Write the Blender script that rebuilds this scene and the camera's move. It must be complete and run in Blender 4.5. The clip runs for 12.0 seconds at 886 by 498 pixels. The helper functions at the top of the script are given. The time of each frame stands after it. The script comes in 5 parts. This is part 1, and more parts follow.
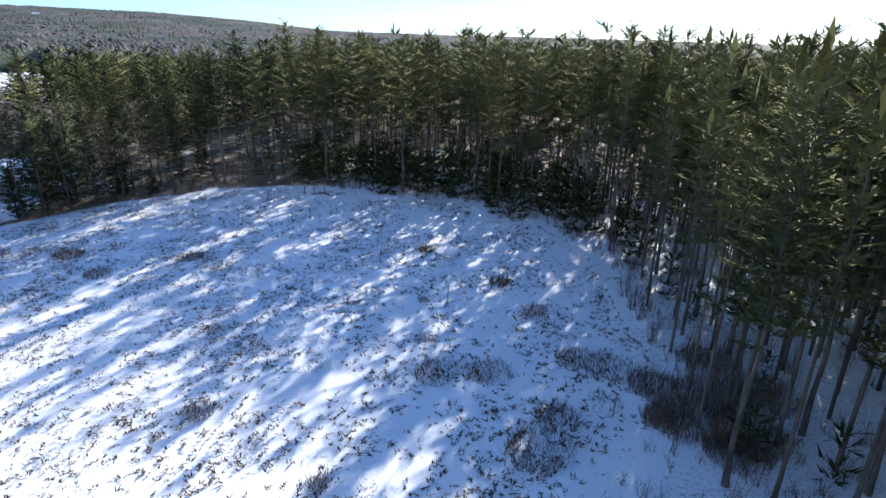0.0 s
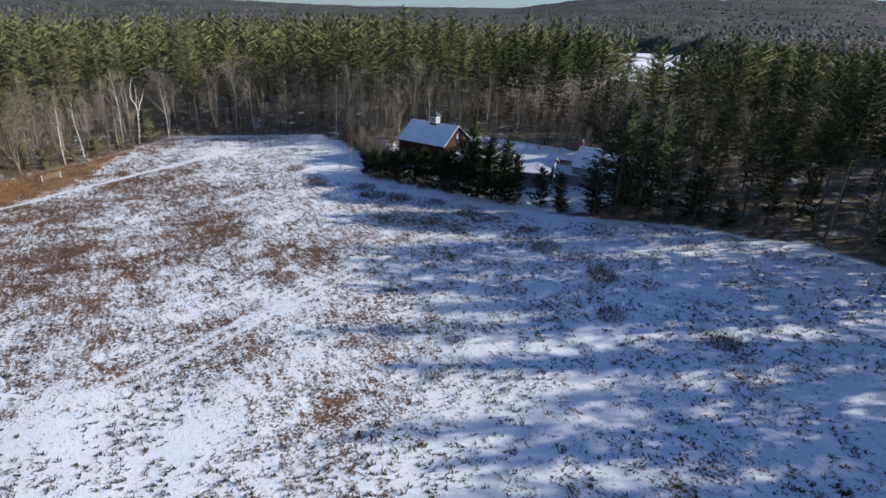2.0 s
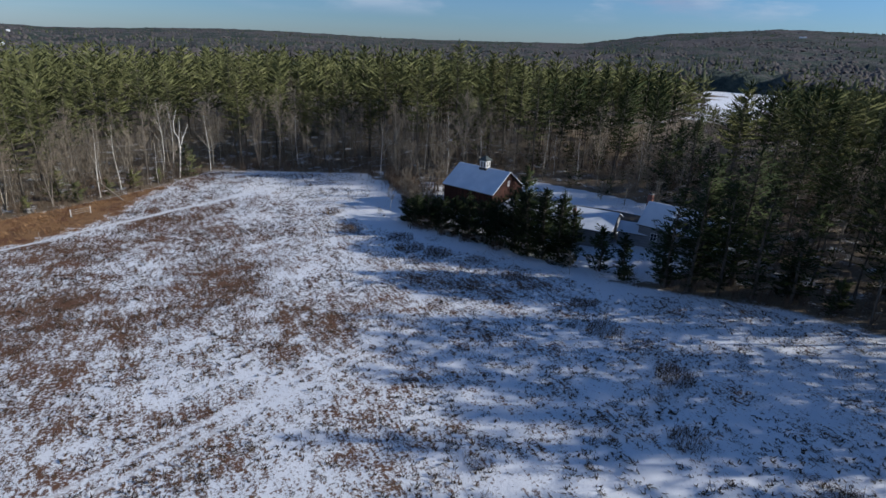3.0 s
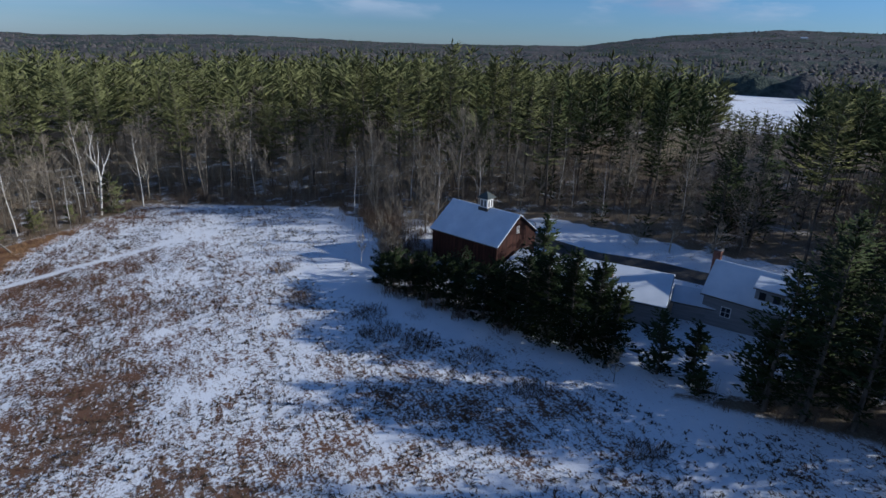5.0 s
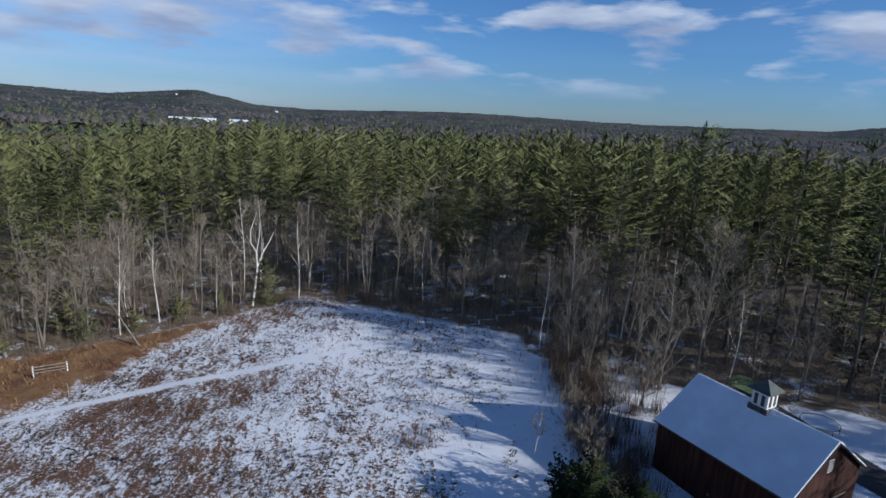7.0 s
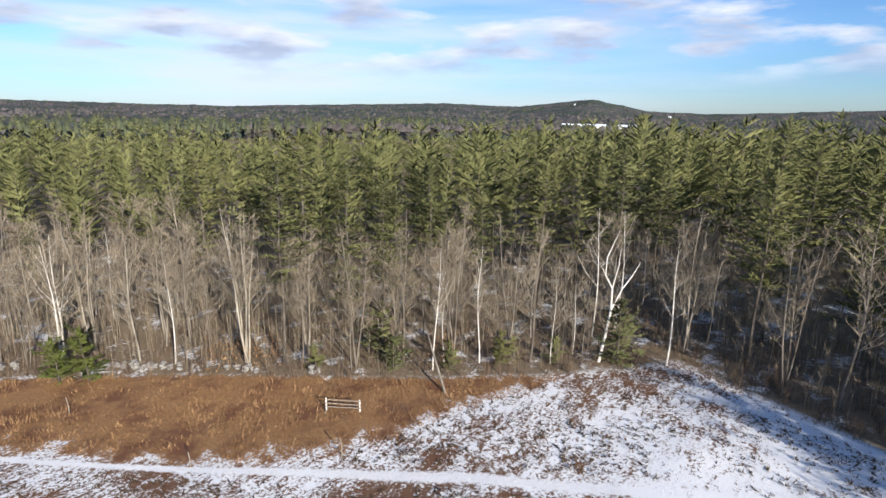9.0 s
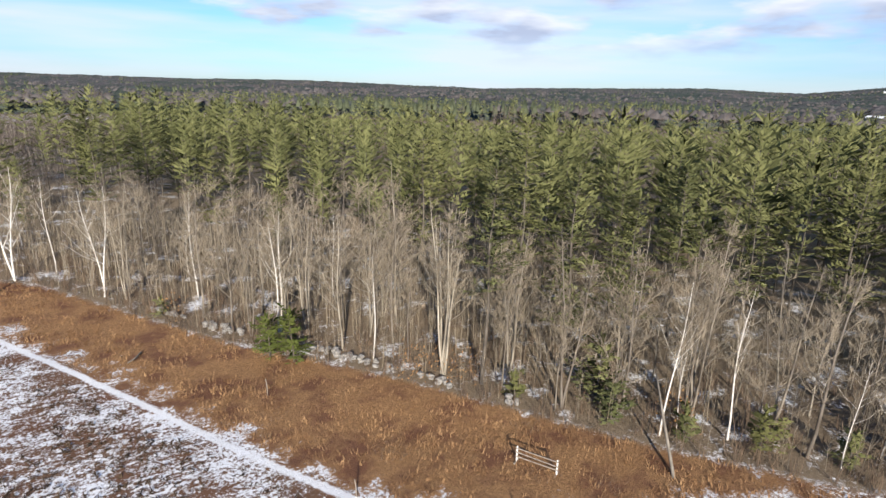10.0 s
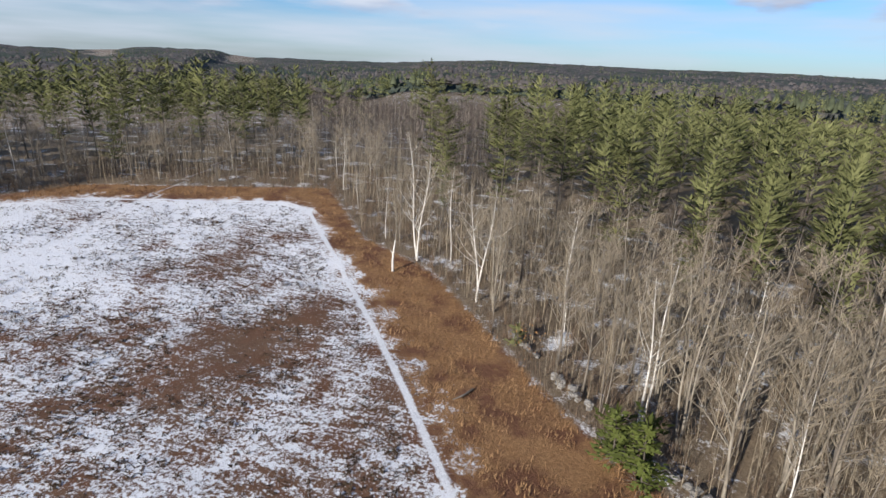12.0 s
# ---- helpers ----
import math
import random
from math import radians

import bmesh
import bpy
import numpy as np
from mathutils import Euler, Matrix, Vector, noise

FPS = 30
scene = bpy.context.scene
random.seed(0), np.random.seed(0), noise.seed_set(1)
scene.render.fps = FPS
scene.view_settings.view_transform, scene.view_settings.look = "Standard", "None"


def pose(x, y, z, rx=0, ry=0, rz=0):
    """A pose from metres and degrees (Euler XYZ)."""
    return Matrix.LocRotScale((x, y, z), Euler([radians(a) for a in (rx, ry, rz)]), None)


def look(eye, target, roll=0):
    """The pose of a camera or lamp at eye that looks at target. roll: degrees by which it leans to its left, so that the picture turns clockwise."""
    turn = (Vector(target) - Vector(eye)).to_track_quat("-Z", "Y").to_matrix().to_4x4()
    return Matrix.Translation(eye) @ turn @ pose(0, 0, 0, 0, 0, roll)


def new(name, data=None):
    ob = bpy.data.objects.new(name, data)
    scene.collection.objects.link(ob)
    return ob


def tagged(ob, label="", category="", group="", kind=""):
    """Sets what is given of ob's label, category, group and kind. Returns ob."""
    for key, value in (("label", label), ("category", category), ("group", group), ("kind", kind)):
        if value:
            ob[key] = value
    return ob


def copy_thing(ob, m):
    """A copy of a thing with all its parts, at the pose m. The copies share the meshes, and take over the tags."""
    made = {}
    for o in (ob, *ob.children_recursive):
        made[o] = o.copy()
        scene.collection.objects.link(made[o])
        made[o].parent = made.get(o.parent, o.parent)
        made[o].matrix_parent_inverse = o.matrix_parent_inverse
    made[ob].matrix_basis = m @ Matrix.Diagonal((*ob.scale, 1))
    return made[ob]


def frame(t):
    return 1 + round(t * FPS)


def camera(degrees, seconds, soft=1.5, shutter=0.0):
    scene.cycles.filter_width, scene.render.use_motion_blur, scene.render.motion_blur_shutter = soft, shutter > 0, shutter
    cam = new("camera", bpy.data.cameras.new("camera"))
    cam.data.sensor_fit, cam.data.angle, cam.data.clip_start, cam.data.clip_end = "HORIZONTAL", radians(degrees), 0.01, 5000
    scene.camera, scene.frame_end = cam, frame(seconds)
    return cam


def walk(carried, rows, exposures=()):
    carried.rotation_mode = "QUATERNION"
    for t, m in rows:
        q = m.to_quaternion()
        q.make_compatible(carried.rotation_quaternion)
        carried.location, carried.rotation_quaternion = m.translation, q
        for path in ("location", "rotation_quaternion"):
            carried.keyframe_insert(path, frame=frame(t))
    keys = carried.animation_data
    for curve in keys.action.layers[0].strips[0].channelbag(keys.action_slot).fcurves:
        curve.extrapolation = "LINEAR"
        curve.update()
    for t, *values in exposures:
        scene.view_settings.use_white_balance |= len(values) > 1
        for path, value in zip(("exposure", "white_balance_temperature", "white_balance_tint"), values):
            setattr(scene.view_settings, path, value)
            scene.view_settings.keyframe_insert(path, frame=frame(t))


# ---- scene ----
cam = camera(76.6, 12.0)
PATH = [
    (0, (-0.462, -1.375, 27.357), (-0.445, 0.498, 26.656), 0.6),
    (0.5, (-0.87, 4.06, 27.765), (-1.347, 5.878, 27.081), 1.3),
    (1, (-1.794, 8.56, 27.965), (-2.744, 10.185, 27.288), 1.5),
    (1.5, (-4.093, 13.25, 28.649), (-5.437, 14.551, 27.942), 1.8),
    (2, (-7.505, 17.397, 28.95), (-9.055, 18.389, 28.168), 1.9),
    (2.5, (-11.69, 21.417, 29.101), (-13.345, 22.275, 28.376), 2.4),
    (3, (-16.457, 25.012, 29.282), (-18.139, 25.846, 28.59), 2.5),
    (3.5, (-21.646, 28.407, 29.392), (-23.336, 29.238, 28.719), 2.5),
    (3.7, (-23.755, 29.581, 29.292), (-25.446, 30.414, 28.625), 2.5),
    (5.3, (-42.609, 39.282, 28.749), (-44.293, 40.12, 28.07), 1.8),
    (5.5, (-45.099, 40.409, 28.8), (-46.789, 41.252, 28.14), 1.8),
    (6, (-51.432, 43.116, 28.844), (-53.172, 43.862, 28.198), 2.0),
    (6.5, (-57.794, 44.776, 28.806), (-59.635, 45.282, 28.21), 2.6),
    (7, (-64.241, 45.813, 28.959), (-66.177, 45.999, 28.496), 3.2),
    (7.2, (-66.622, 45.928, 28.748), (-68.566, 45.973, 28.283), 3.3),
    (8.8, (-87.685, 42.476, 25.815), (-89.389, 41.567, 25.294), 0.7),
    (9, (-89.665, 41.38, 25.733), (-91.299, 40.333, 25.25), 0.8),
    (9.5, (-94.189, 38.197, 25.88), (-95.546, 36.821, 25.366), 1.2),
    (10, (-97.668, 34.902, 25.705), (-98.724, 33.296, 25.152), 1.7),
    (10.5, (-100.45, 30.859, 25.854), (-101.195, 29.09, 25.29), 1.7),
    (11, (-102.314, 27.003, 25.929), (-102.728, 25.129, 25.367), 2.4),
    (11.5, (-104.007, 22.225, 26.165), (-104.008, 20.331, 25.523), 2.6),
    (12, (-104.616, 18.439, 25.961), (-104.279, 16.573, 25.323), 2.9),
]
walk(cam, [(t, look(eye, target, roll)) for t, eye, target, roll in PATH], [(0, 1.45, 6000, 10), (0.5, 1.18, 6050, 10), (1.5, 0.76, 6100, 10), (2.5, 0.27, 6000, 10), (3.7, -0.09, 5700, 10), (5.5, -0.08, 5500, 10), (7.2, 0.03, 5600, 10), (8.8, 0.75, 6400, 11), (10.5, 0.77, 6500, 11), (11.5, 0.7, 6400, 11), (12, 0.4, 6300, 11)])

# ---------------------------------------------------------------- light
SUN_AZ, SUN_EL = 62.0, 21.5
sun_dir = Vector((math.cos(radians(SUN_EL)) * math.cos(radians(SUN_AZ)), math.cos(radians(SUN_EL)) * math.sin(radians(SUN_AZ)), math.sin(radians(SUN_EL))))
sun = new("sun", bpy.data.lights.new("sun", "SUN"))
sun.data.energy, sun.data.angle, sun.data.color = 5.0, radians(0.53), (1.0, 0.92, 0.80)
sun.matrix_world = look(sun_dir * 300, (0, 0, 0))

world = bpy.data.worlds.new("winter_sky")
scene.world = world
world.use_nodes = True
wn, wl = world.node_tree.nodes, world.node_tree.links
wn.clear()
w_out = wn.new("ShaderNodeOutputWorld")
w_bg = wn.new("ShaderNodeBackground")
w_sky = wn.new("ShaderNodeTexSky")
w_sky.sky_type, w_sky.sun_disc = "NISHITA", False
w_sky.sun_elevation, w_sky.sun_rotation = radians(SUN_EL), radians(90 - SUN_AZ)
w_sky.air_density, w_sky.dust_density, w_sky.ozone_density = 1.0, 0.1, 4.0
w_bg.inputs["Strength"].default_value = 0.076


def sky_maths(op, a, b=None, vector=False):
    node = wn.new("ShaderNodeVectorMath" if vector else "ShaderNodeMath")
    node.operation = op
    for value, socket in ((a, node.inputs[0]), (b, node.inputs[1])):
        if value is None:
            continue
        if hasattr(value, "node"):
            wl.new(value, socket)
        else:
            socket.default_value = value
    return node.outputs[0]


def sky_ramp(fac, stops):
    node = wn.new("ShaderNodeValToRGB")
    while len(node.color_ramp.elements) < len(stops):
        node.color_ramp.elements.new(0.5)
    for e, (p, c) in zip(node.color_ramp.elements, stops):
        e.position, e.color = p, (*c, 1)
    wl.new(fac, node.inputs["Fac"])
    return node.outputs["Color"]


def sky_mix(fac, a, b, blend="MIX"):
    node = wn.new("ShaderNodeMix")
    node.data_type, node.blend_type = "RGBA", blend
    for value, socket in ((fac, node.inputs["Factor"]), (a, node.inputs["A"]), (b, node.inputs["B"])):
        if hasattr(value, "node"):
            wl.new(value, socket)
        else:
            socket.default_value = value
    return node.outputs["Result"]


def cloud_noise(vec, scale, detail):
    node = wn.new("ShaderNodeTexNoise")
    node.inputs["Scale"].default_value, node.inputs["Detail"].default_value, node.inputs["Roughness"].default_value = scale, detail, 0.52
    wl.new(vec, node.inputs["Vector"])
    return node.outputs["Fac"]


# broken cumulus on a level deck, seen foreshortened toward the horizon
w_tc = wn.new("ShaderNodeTexCoord")
w_sep = wn.new("ShaderNodeSeparateXYZ")
wl.new(w_tc.outputs["Generated"], w_sep.inputs[0])
w_high = sky_maths("MAXIMUM", w_sep.outputs["Z"], 0.0)
w_flat = sky_maths("MULTIPLY", w_tc.outputs["Generated"], (3.4, 3.4, 15.0), True)
w_puff = sky_maths("ADD", sky_maths("MULTIPLY", cloud_noise(w_flat, 1.5, 6), 0.75), sky_maths("MULTIPLY", cloud_noise(w_flat, 0.55, 2), 0.35))
w_cover = sky_ramp(w_puff, [(0.565, (0, 0, 0)), (0.66, (1, 1, 1))])
w_band = sky_ramp(w_high, [(0.035, (0, 0, 0)), (0.09, (1, 1, 1)), (0.30, (1, 1, 1)), (0.52, (0.12, 0.12, 0.12))])
w_low = sky_ramp(w_high, [(0.25, (1, 1, 1)), (0.55, (0.1, 0.1, 0.1))])
w_above = sky_maths("ADD", w_flat, (0.0, 0.0, 0.36), True)
w_thick = sky_maths("ADD", sky_maths("MULTIPLY", cloud_noise(w_above, 1.5, 4), 0.75), sky_maths("MULTIPLY", cloud_noise(w_above, 0.55, 2), 0.35))
w_tone = sky_ramp(w_thick, [(0.50, (7.0, 7.5, 8.4)), (0.66, (4.0, 4.7, 6.3))])
w_clear = sky_mix(1.0, w_sky.outputs["Color"], sky_ramp(w_high, [(0.0, (0.60, 0.78, 1.10)), (0.10, (0.72, 0.95, 1.25)), (0.35, (0.80, 1.0, 1.20)), (1.0, (0.60, 0.82, 1.05))]), "MULTIPLY")
w_veil = sky_ramp(cloud_noise(sky_maths("MULTIPLY", w_tc.outputs["Generated"], (1.6, 1.6, 16.0), True), 1.3, 4), [(0.35, (0, 0, 0)), (0.68, (0.8, 0.8, 0.8))])
w_south = sky_maths("MULTIPLY", sky_maths("MULTIPLY", w_veil, w_low), sky_ramp(sky_maths("ADD", sky_maths("MULTIPLY", w_sep.outputs["Y"], -0.5), 0.5), [(0.5, (0.06, 0.06, 0.06)), (0.85, (1, 1, 1))]))
w_clear = sky_mix(w_south, w_clear, (6.6, 7.2, 8.2, 1))
w_all = sky_mix(sky_maths("MULTIPLY", w_cover, w_band), w_clear, w_tone)
wl.new(w_all, w_bg.inputs["Color"])
wl.new(w_bg.outputs["Background"], w_out.inputs["Surface"])


# ---------------------------------------------------------------- materials
class Nodes:
    """A small helper round one material's node tree."""

    def __init__(self, name, rough=0.9, spec=0.2):
        self.mat = bpy.data.materials.new(name)
        self.mat.use_nodes = True
        self.n, self.l = self.mat.node_tree.nodes, self.mat.node_tree.links
        self.bsdf = self.n["Principled BSDF"]
        self.bsdf.inputs["Roughness"].default_value = rough
        self.bsdf.inputs["Specular IOR Level"].default_value = spec

    def coords(self, kind="Object", scale=(1, 1, 1)):
        tc, mp = self.n.new("ShaderNodeTexCoord"), self.n.new("ShaderNodeMapping")
        mp.inputs["Scale"].default_value = scale
        self.l.new(tc.outputs[kind], mp.inputs["Vector"])
        return mp.outputs["Vector"]

    def noise(self, vec, scale, detail=4, rough=0.55):
        t = self.n.new("ShaderNodeTexNoise")
        t.inputs["Scale"].default_value, t.inputs["Detail"].default_value, t.inputs["Roughness"].default_value = scale, detail, rough
        self.l.new(vec, t.inputs["Vector"])
        return t.outputs["Fac"]

    def attr(self, name):
        a = self.n.new("ShaderNodeAttribute")
        a.attribute_name = name
        return a.outputs["Fac"]

    def ramp(self, fac, lo, hi, c0=(0, 0, 0), c1=(1, 1, 1)):
        r = self.n.new("ShaderNodeValToRGB")
        r.color_ramp.elements[0].position, r.color_ramp.elements[1].position = lo, hi
        r.color_ramp.elements[0].color, r.color_ramp.elements[1].color = (*c0, 1), (*c1, 1)
        self.l.new(fac, r.inputs["Fac"])
        return r.outputs["Color"]

    def put(self, value, socket):
        if hasattr(value, "node"):
            self.l.new(value, socket)
        elif isinstance(value, tuple):
            socket.default_value = (*value, 1)
        else:
            socket.default_value = value

    def mix(self, fac, a, b):
        m = self.n.new("ShaderNodeMix")
        m.data_type = "RGBA"
        self.put(fac, m.inputs["Factor"])
        self.put(a, m.inputs["A"])
        self.put(b, m.inputs["B"])
        return m.outputs["Result"]

    def maths(self, op, a, b=0.0):
        m = self.n.new("ShaderNodeMath")
        m.operation = op
        for value, socket in ((a, m.inputs[0]), (b, m.inputs[1])):
            self.put(value, socket)
        return m.outputs[0]

    def colour(self, value):
        self.put(value, self.bsdf.inputs["Base Color"])

    def bump(self, height, strength=0.3, distance=0.05):
        b = self.n.new("ShaderNodeBump")
        b.inputs["Strength"].default_value, b.inputs["Distance"].default_value = strength, distance
        self.l.new(height, b.inputs["Height"])
        self.l.new(b.outputs["Normal"], self.bsdf.inputs["Normal"])

    def island(self):
        return self.n.new("ShaderNodeNewGeometry").outputs["Random Per Island"]

    def rnd(self):
        return self.n.new("ShaderNodeObjectInfo").outputs["Random"]


def two_tone(name, a, b, scale=3.0, rough=0.85, bump=0.0, stretch=(1, 1, 1), spec=0.2):
    m = Nodes(name, rough, spec)
    v = m.coords("Object", stretch)
    n = m.noise(v, scale, 5)
    m.colour(m.mix(m.ramp(n, 0.35, 0.65), a, b))
    if bump:
        m.bump(n, bump, 0.03)
    return m.mat


def leafy(name, dark, light, through_light=0.08):
    m = Nodes(name, 0.9, 0.03)
    where = m.n.new("ShaderNodeNewGeometry").outputs["Position"]
    lump = m.ramp(m.noise(where, 0.2, 2), 0.34, 0.66)
    tint = m.mix(m.maths("ADD", m.maths("MULTIPLY", m.island(), 0.25), m.maths("MULTIPLY", lump, 0.75)), dark, light)
    obj = m.rnd()
    tint = m.mix(m.maths("MULTIPLY", obj, 0.55), tint, tuple(0.5 * (p + q) * k for p, q, k in zip(dark, light, (1.22, 1.1, 0.85))))
    m.colour(tint)
    tr, ad = m.n.new("ShaderNodeBsdfTranslucent"), m.n.new("ShaderNodeMixShader")
    m.l.new(tint, tr.inputs["Color"])
    ad.inputs["Fac"].default_value = through_light
    m.l.new(m.bsdf.outputs["BSDF"], ad.inputs[1])
    m.l.new(tr.outputs["BSDF"], ad.inputs[2])
    m.l.new(ad.outputs["Shader"], m.n["Material Output"].inputs["Surface"])
    return m.mat


def hardwood_bark():
    """Grey bark, paler on some stems than on others."""
    m = Nodes("grey_bark", 0.9, 0.2)
    n = m.noise(m.coords("Object", (1, 1, 0.4)), 1.0, 5)
    dark = m.mix(m.ramp(n, 0.35, 0.65), (0.10, 0.084, 0.068), (0.24, 0.21, 0.175))
    pale = m.mix(m.ramp(n, 0.35, 0.65), (0.19, 0.166, 0.130), (0.50, 0.45, 0.365))
    m.colour(m.mix(m.ramp(m.rnd(), 0.35, 1.0), dark, pale))
    m.bump(n, 0.3, 0.03)
    return m.mat


def ground_material():
    m = Nodes("snowy_field_ground", 0.8, 0.3)
    v = m.coords("Object")
    big, mid, fine = m.noise(v, 0.06, 4), m.noise(v, 0.3, 5, 0.62), m.noise(m.coords("Object", (1, 1, 1)), 3.9, 6, 0.80)
    streak = m.noise(m.coords("Object", (0.55, 1.6, 1)), 1.1, 5, 0.68)
    snow = m.mix(mid, (0.78, 0.80, 0.84), (0.88, 0.89, 0.90))
    grass = m.mix(m.ramp(fine, 0.3, 0.7), (0.075, 0.043, 0.027), (0.21, 0.125, 0.075))
    grass = m.mix(m.ramp(mid, 0.45, 0.65), grass, (0.15, 0.075, 0.042))
    sedge = m.mix(m.ramp(fine, 0.3, 0.7), (0.17, 0.085, 0.038), (0.38, 0.22, 0.10))
    sedge = m.mix(m.ramp(mid, 0.47, 0.62), sedge, (0.15, 0.07, 0.038))
    litter = m.mix(m.ramp(fine, 0.3, 0.7), (0.10, 0.072, 0.048), (0.29, 0.225, 0.150))
    # how much the grass shows through the snow
    show = m.maths("ADD", m.maths("MULTIPLY", mid, 0.22), m.maths("MULTIPLY", fine, 0.59))
    show = m.maths("ADD", show, m.maths("MULTIPLY", streak, 0.27))
    show = m.maths("ADD", show, m.maths("MULTIPLY", m.maths("SUBTRACT", big, 0.5), 0.26))
    show = m.maths("ADD", show, m.maths("MULTIPLY", m.attr("thin"), 0.096))
    bare = m.ramp(show, 0.612, 0.642)
    col = m.mix(bare, snow, grass)
    br = m.ramp(m.maths("ADD", m.attr("brown"), m.maths("ADD", m.maths("MULTIPLY", m.maths("SUBTRACT", mid, 0.5), 1.5), m.maths("MULTIPLY", m.maths("SUBTRACT", fine, 0.5), 1.0))), 0.44, 0.56)
    col = m.mix(br, col, sedge)
    wsn = m.ramp(m.maths("ADD", m.maths("MULTIPLY", mid, 0.6), m.maths("MULTIPLY", fine, 0.4)), 0.54, 0.61)
    col = m.mix(m.ramp(m.maths("ADD", m.attr("woods"), m.maths("MULTIPLY", m.maths("SUBTRACT", fine, 0.5), 0.8)), 0.4, 0.6), col, m.mix(m.maths("MULTIPLY", wsn, m.maths("SUBTRACT", 1.0, m.maths("MULTIPLY", m.attr("deep"), 0.85))), litter, snow))
    ragged = m.maths("MULTIPLY", m.maths("SUBTRACT", fine, 0.5), 2.0)
    trod = m.maths("ADD", m.maths("ABSOLUTE", m.attr("path")), ragged)
    col = m.mix(m.ramp(trod, 0.6, 1.3, (0.92, 0.92, 0.92), (0, 0, 0)), col, snow)
    wheel = m.maths("ABSOLUTE", m.maths("SUBTRACT", m.maths("ABSOLUTE", m.attr("track")), 0.8))
    wheel = m.maths("ADD", wheel, m.maths("MULTIPLY", ragged, 1.1))
    col = m.mix(m.ramp(wheel, 0.22, 0.6, (0.7, 0.7, 0.7), (0, 0, 0)), col, snow)
    asphalt = m.mix(fine, (0.045, 0.043, 0.042), (0.09, 0.086, 0.08))
    col = m.mix(m.ramp(m.maths("ADD", m.attr("drive"), m.maths("MULTIPLY", m.maths("SUBTRACT", fine, 0.5), 0.5)), 0.45, 0.55), col, asphalt)
    m.colour(col)
    m.bump(m.maths("ADD", fine, m.maths("MULTIPLY", bare, 0.6)), 0.55, 0.12)
    return m.mat


def wood_far_hazed():
    m = Nodes("distant_woods", 0.95, 0.05)
    v = m.coords("Object")
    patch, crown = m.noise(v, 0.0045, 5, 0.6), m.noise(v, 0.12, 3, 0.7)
    # both tones lifted toward blue-grey: distance haze put into the base colour
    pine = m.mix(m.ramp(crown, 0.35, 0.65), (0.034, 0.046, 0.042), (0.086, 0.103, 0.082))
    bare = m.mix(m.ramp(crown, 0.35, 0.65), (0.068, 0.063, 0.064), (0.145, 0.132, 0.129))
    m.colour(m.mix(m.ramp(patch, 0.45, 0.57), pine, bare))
    m.bump(crown, 0.8, 4.0)
    return m.mat


M_GROUND = ground_material()
M_FAR_HAZED = wood_far_hazed()
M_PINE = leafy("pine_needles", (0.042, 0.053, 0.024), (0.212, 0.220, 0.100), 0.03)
# hill pines match the hills: haze lightens and blues their base colour
M_FAR_PINE = leafy("hazed_pine_crowns", (0.040, 0.053, 0.038), (0.120, 0.136, 0.084), 0.0)
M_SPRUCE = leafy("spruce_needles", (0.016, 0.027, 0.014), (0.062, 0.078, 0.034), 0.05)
M_YEW = leafy("hedge_needles", (0.010, 0.018, 0.010), (0.032, 0.044, 0.018), 0.1)
M_PINEBARK = two_tone("pine_bark", (0.055, 0.046, 0.038), (0.16, 0.14, 0.115), 2.0, 0.95, 0.4, (1, 1, 0.25))
M_GREYBARK = hardwood_bark()
M_BIRCH = two_tone("white_birch_bark", (0.52, 0.49, 0.44), (0.80, 0.77, 0.72), 2.2, 0.7, 0.2, (1, 1, 2.0))
M_TWIG = two_tone("bare_twigs", (0.172, 0.143, 0.103), (0.375, 0.315, 0.232), 1.0, 0.95)
M_FARTWIG = two_tone("far_bare_twigs", (0.085, 0.068, 0.057), (0.175, 0.144, 0.122), 0.4, 0.95)
# hill twigs greyed likewise, with the haze in their colour
M_HILLTWIG = two_tone("hazed_bare_crowns", (0.085, 0.075, 0.070), (0.140, 0.125, 0.118), 0.02, 0.95)
M_BRUSH = two_tone("dry_brush", (0.085, 0.060, 0.043), (0.20, 0.140, 0.095), 0.7, 0.95)
M_TUFT = two_tone("dry_grass_tufts", (0.030, 0.021, 0.015), (0.105, 0.072, 0.043), 0.6, 0.95)
M_SEDGE = two_tone("russet_sedge", (0.17, 0.088, 0.042), (0.41, 0.25, 0.125), 0.5, 0.95)
M_OAKLEAF = two_tone("withered_oak_leaves", (0.24, 0.12, 0.05), (0.42, 0.24, 0.10), 2.0, 0.9)
M_SNOW = two_tone("roof_snow", (0.64, 0.69, 0.75), (0.76, 0.80, 0.85), 0.5, 0.75, 0.15)
M_RED = two_tone("weathered_red_boards", (0.026, 0.011, 0.008), (0.066, 0.027, 0.018), 1.2, 0.85, 0.2, (3, 3, 0.3))
M_GREYWALL = two_tone("grey_clapboard", (0.20, 0.205, 0.215), (0.29, 0.29, 0.29), 1.0, 0.8, 0.1, (0.4, 0.4, 6))
M_WHITE = two_tone("white_paint", (0.70, 0.69, 0.66), (0.82, 0.81, 0.78), 2.0, 0.6, 0.05)
M_BRICK = two_tone("chimney_brick", (0.16, 0.075, 0.055), (0.30, 0.15, 0.11), 3.0, 0.9, 0.3)
M_TIN = two_tone("dark_copper_roof", (0.045, 0.055, 0.05), (0.09, 0.10, 0.085), 2.0, 0.5, 0.05, (1, 1, 1), 0.5)
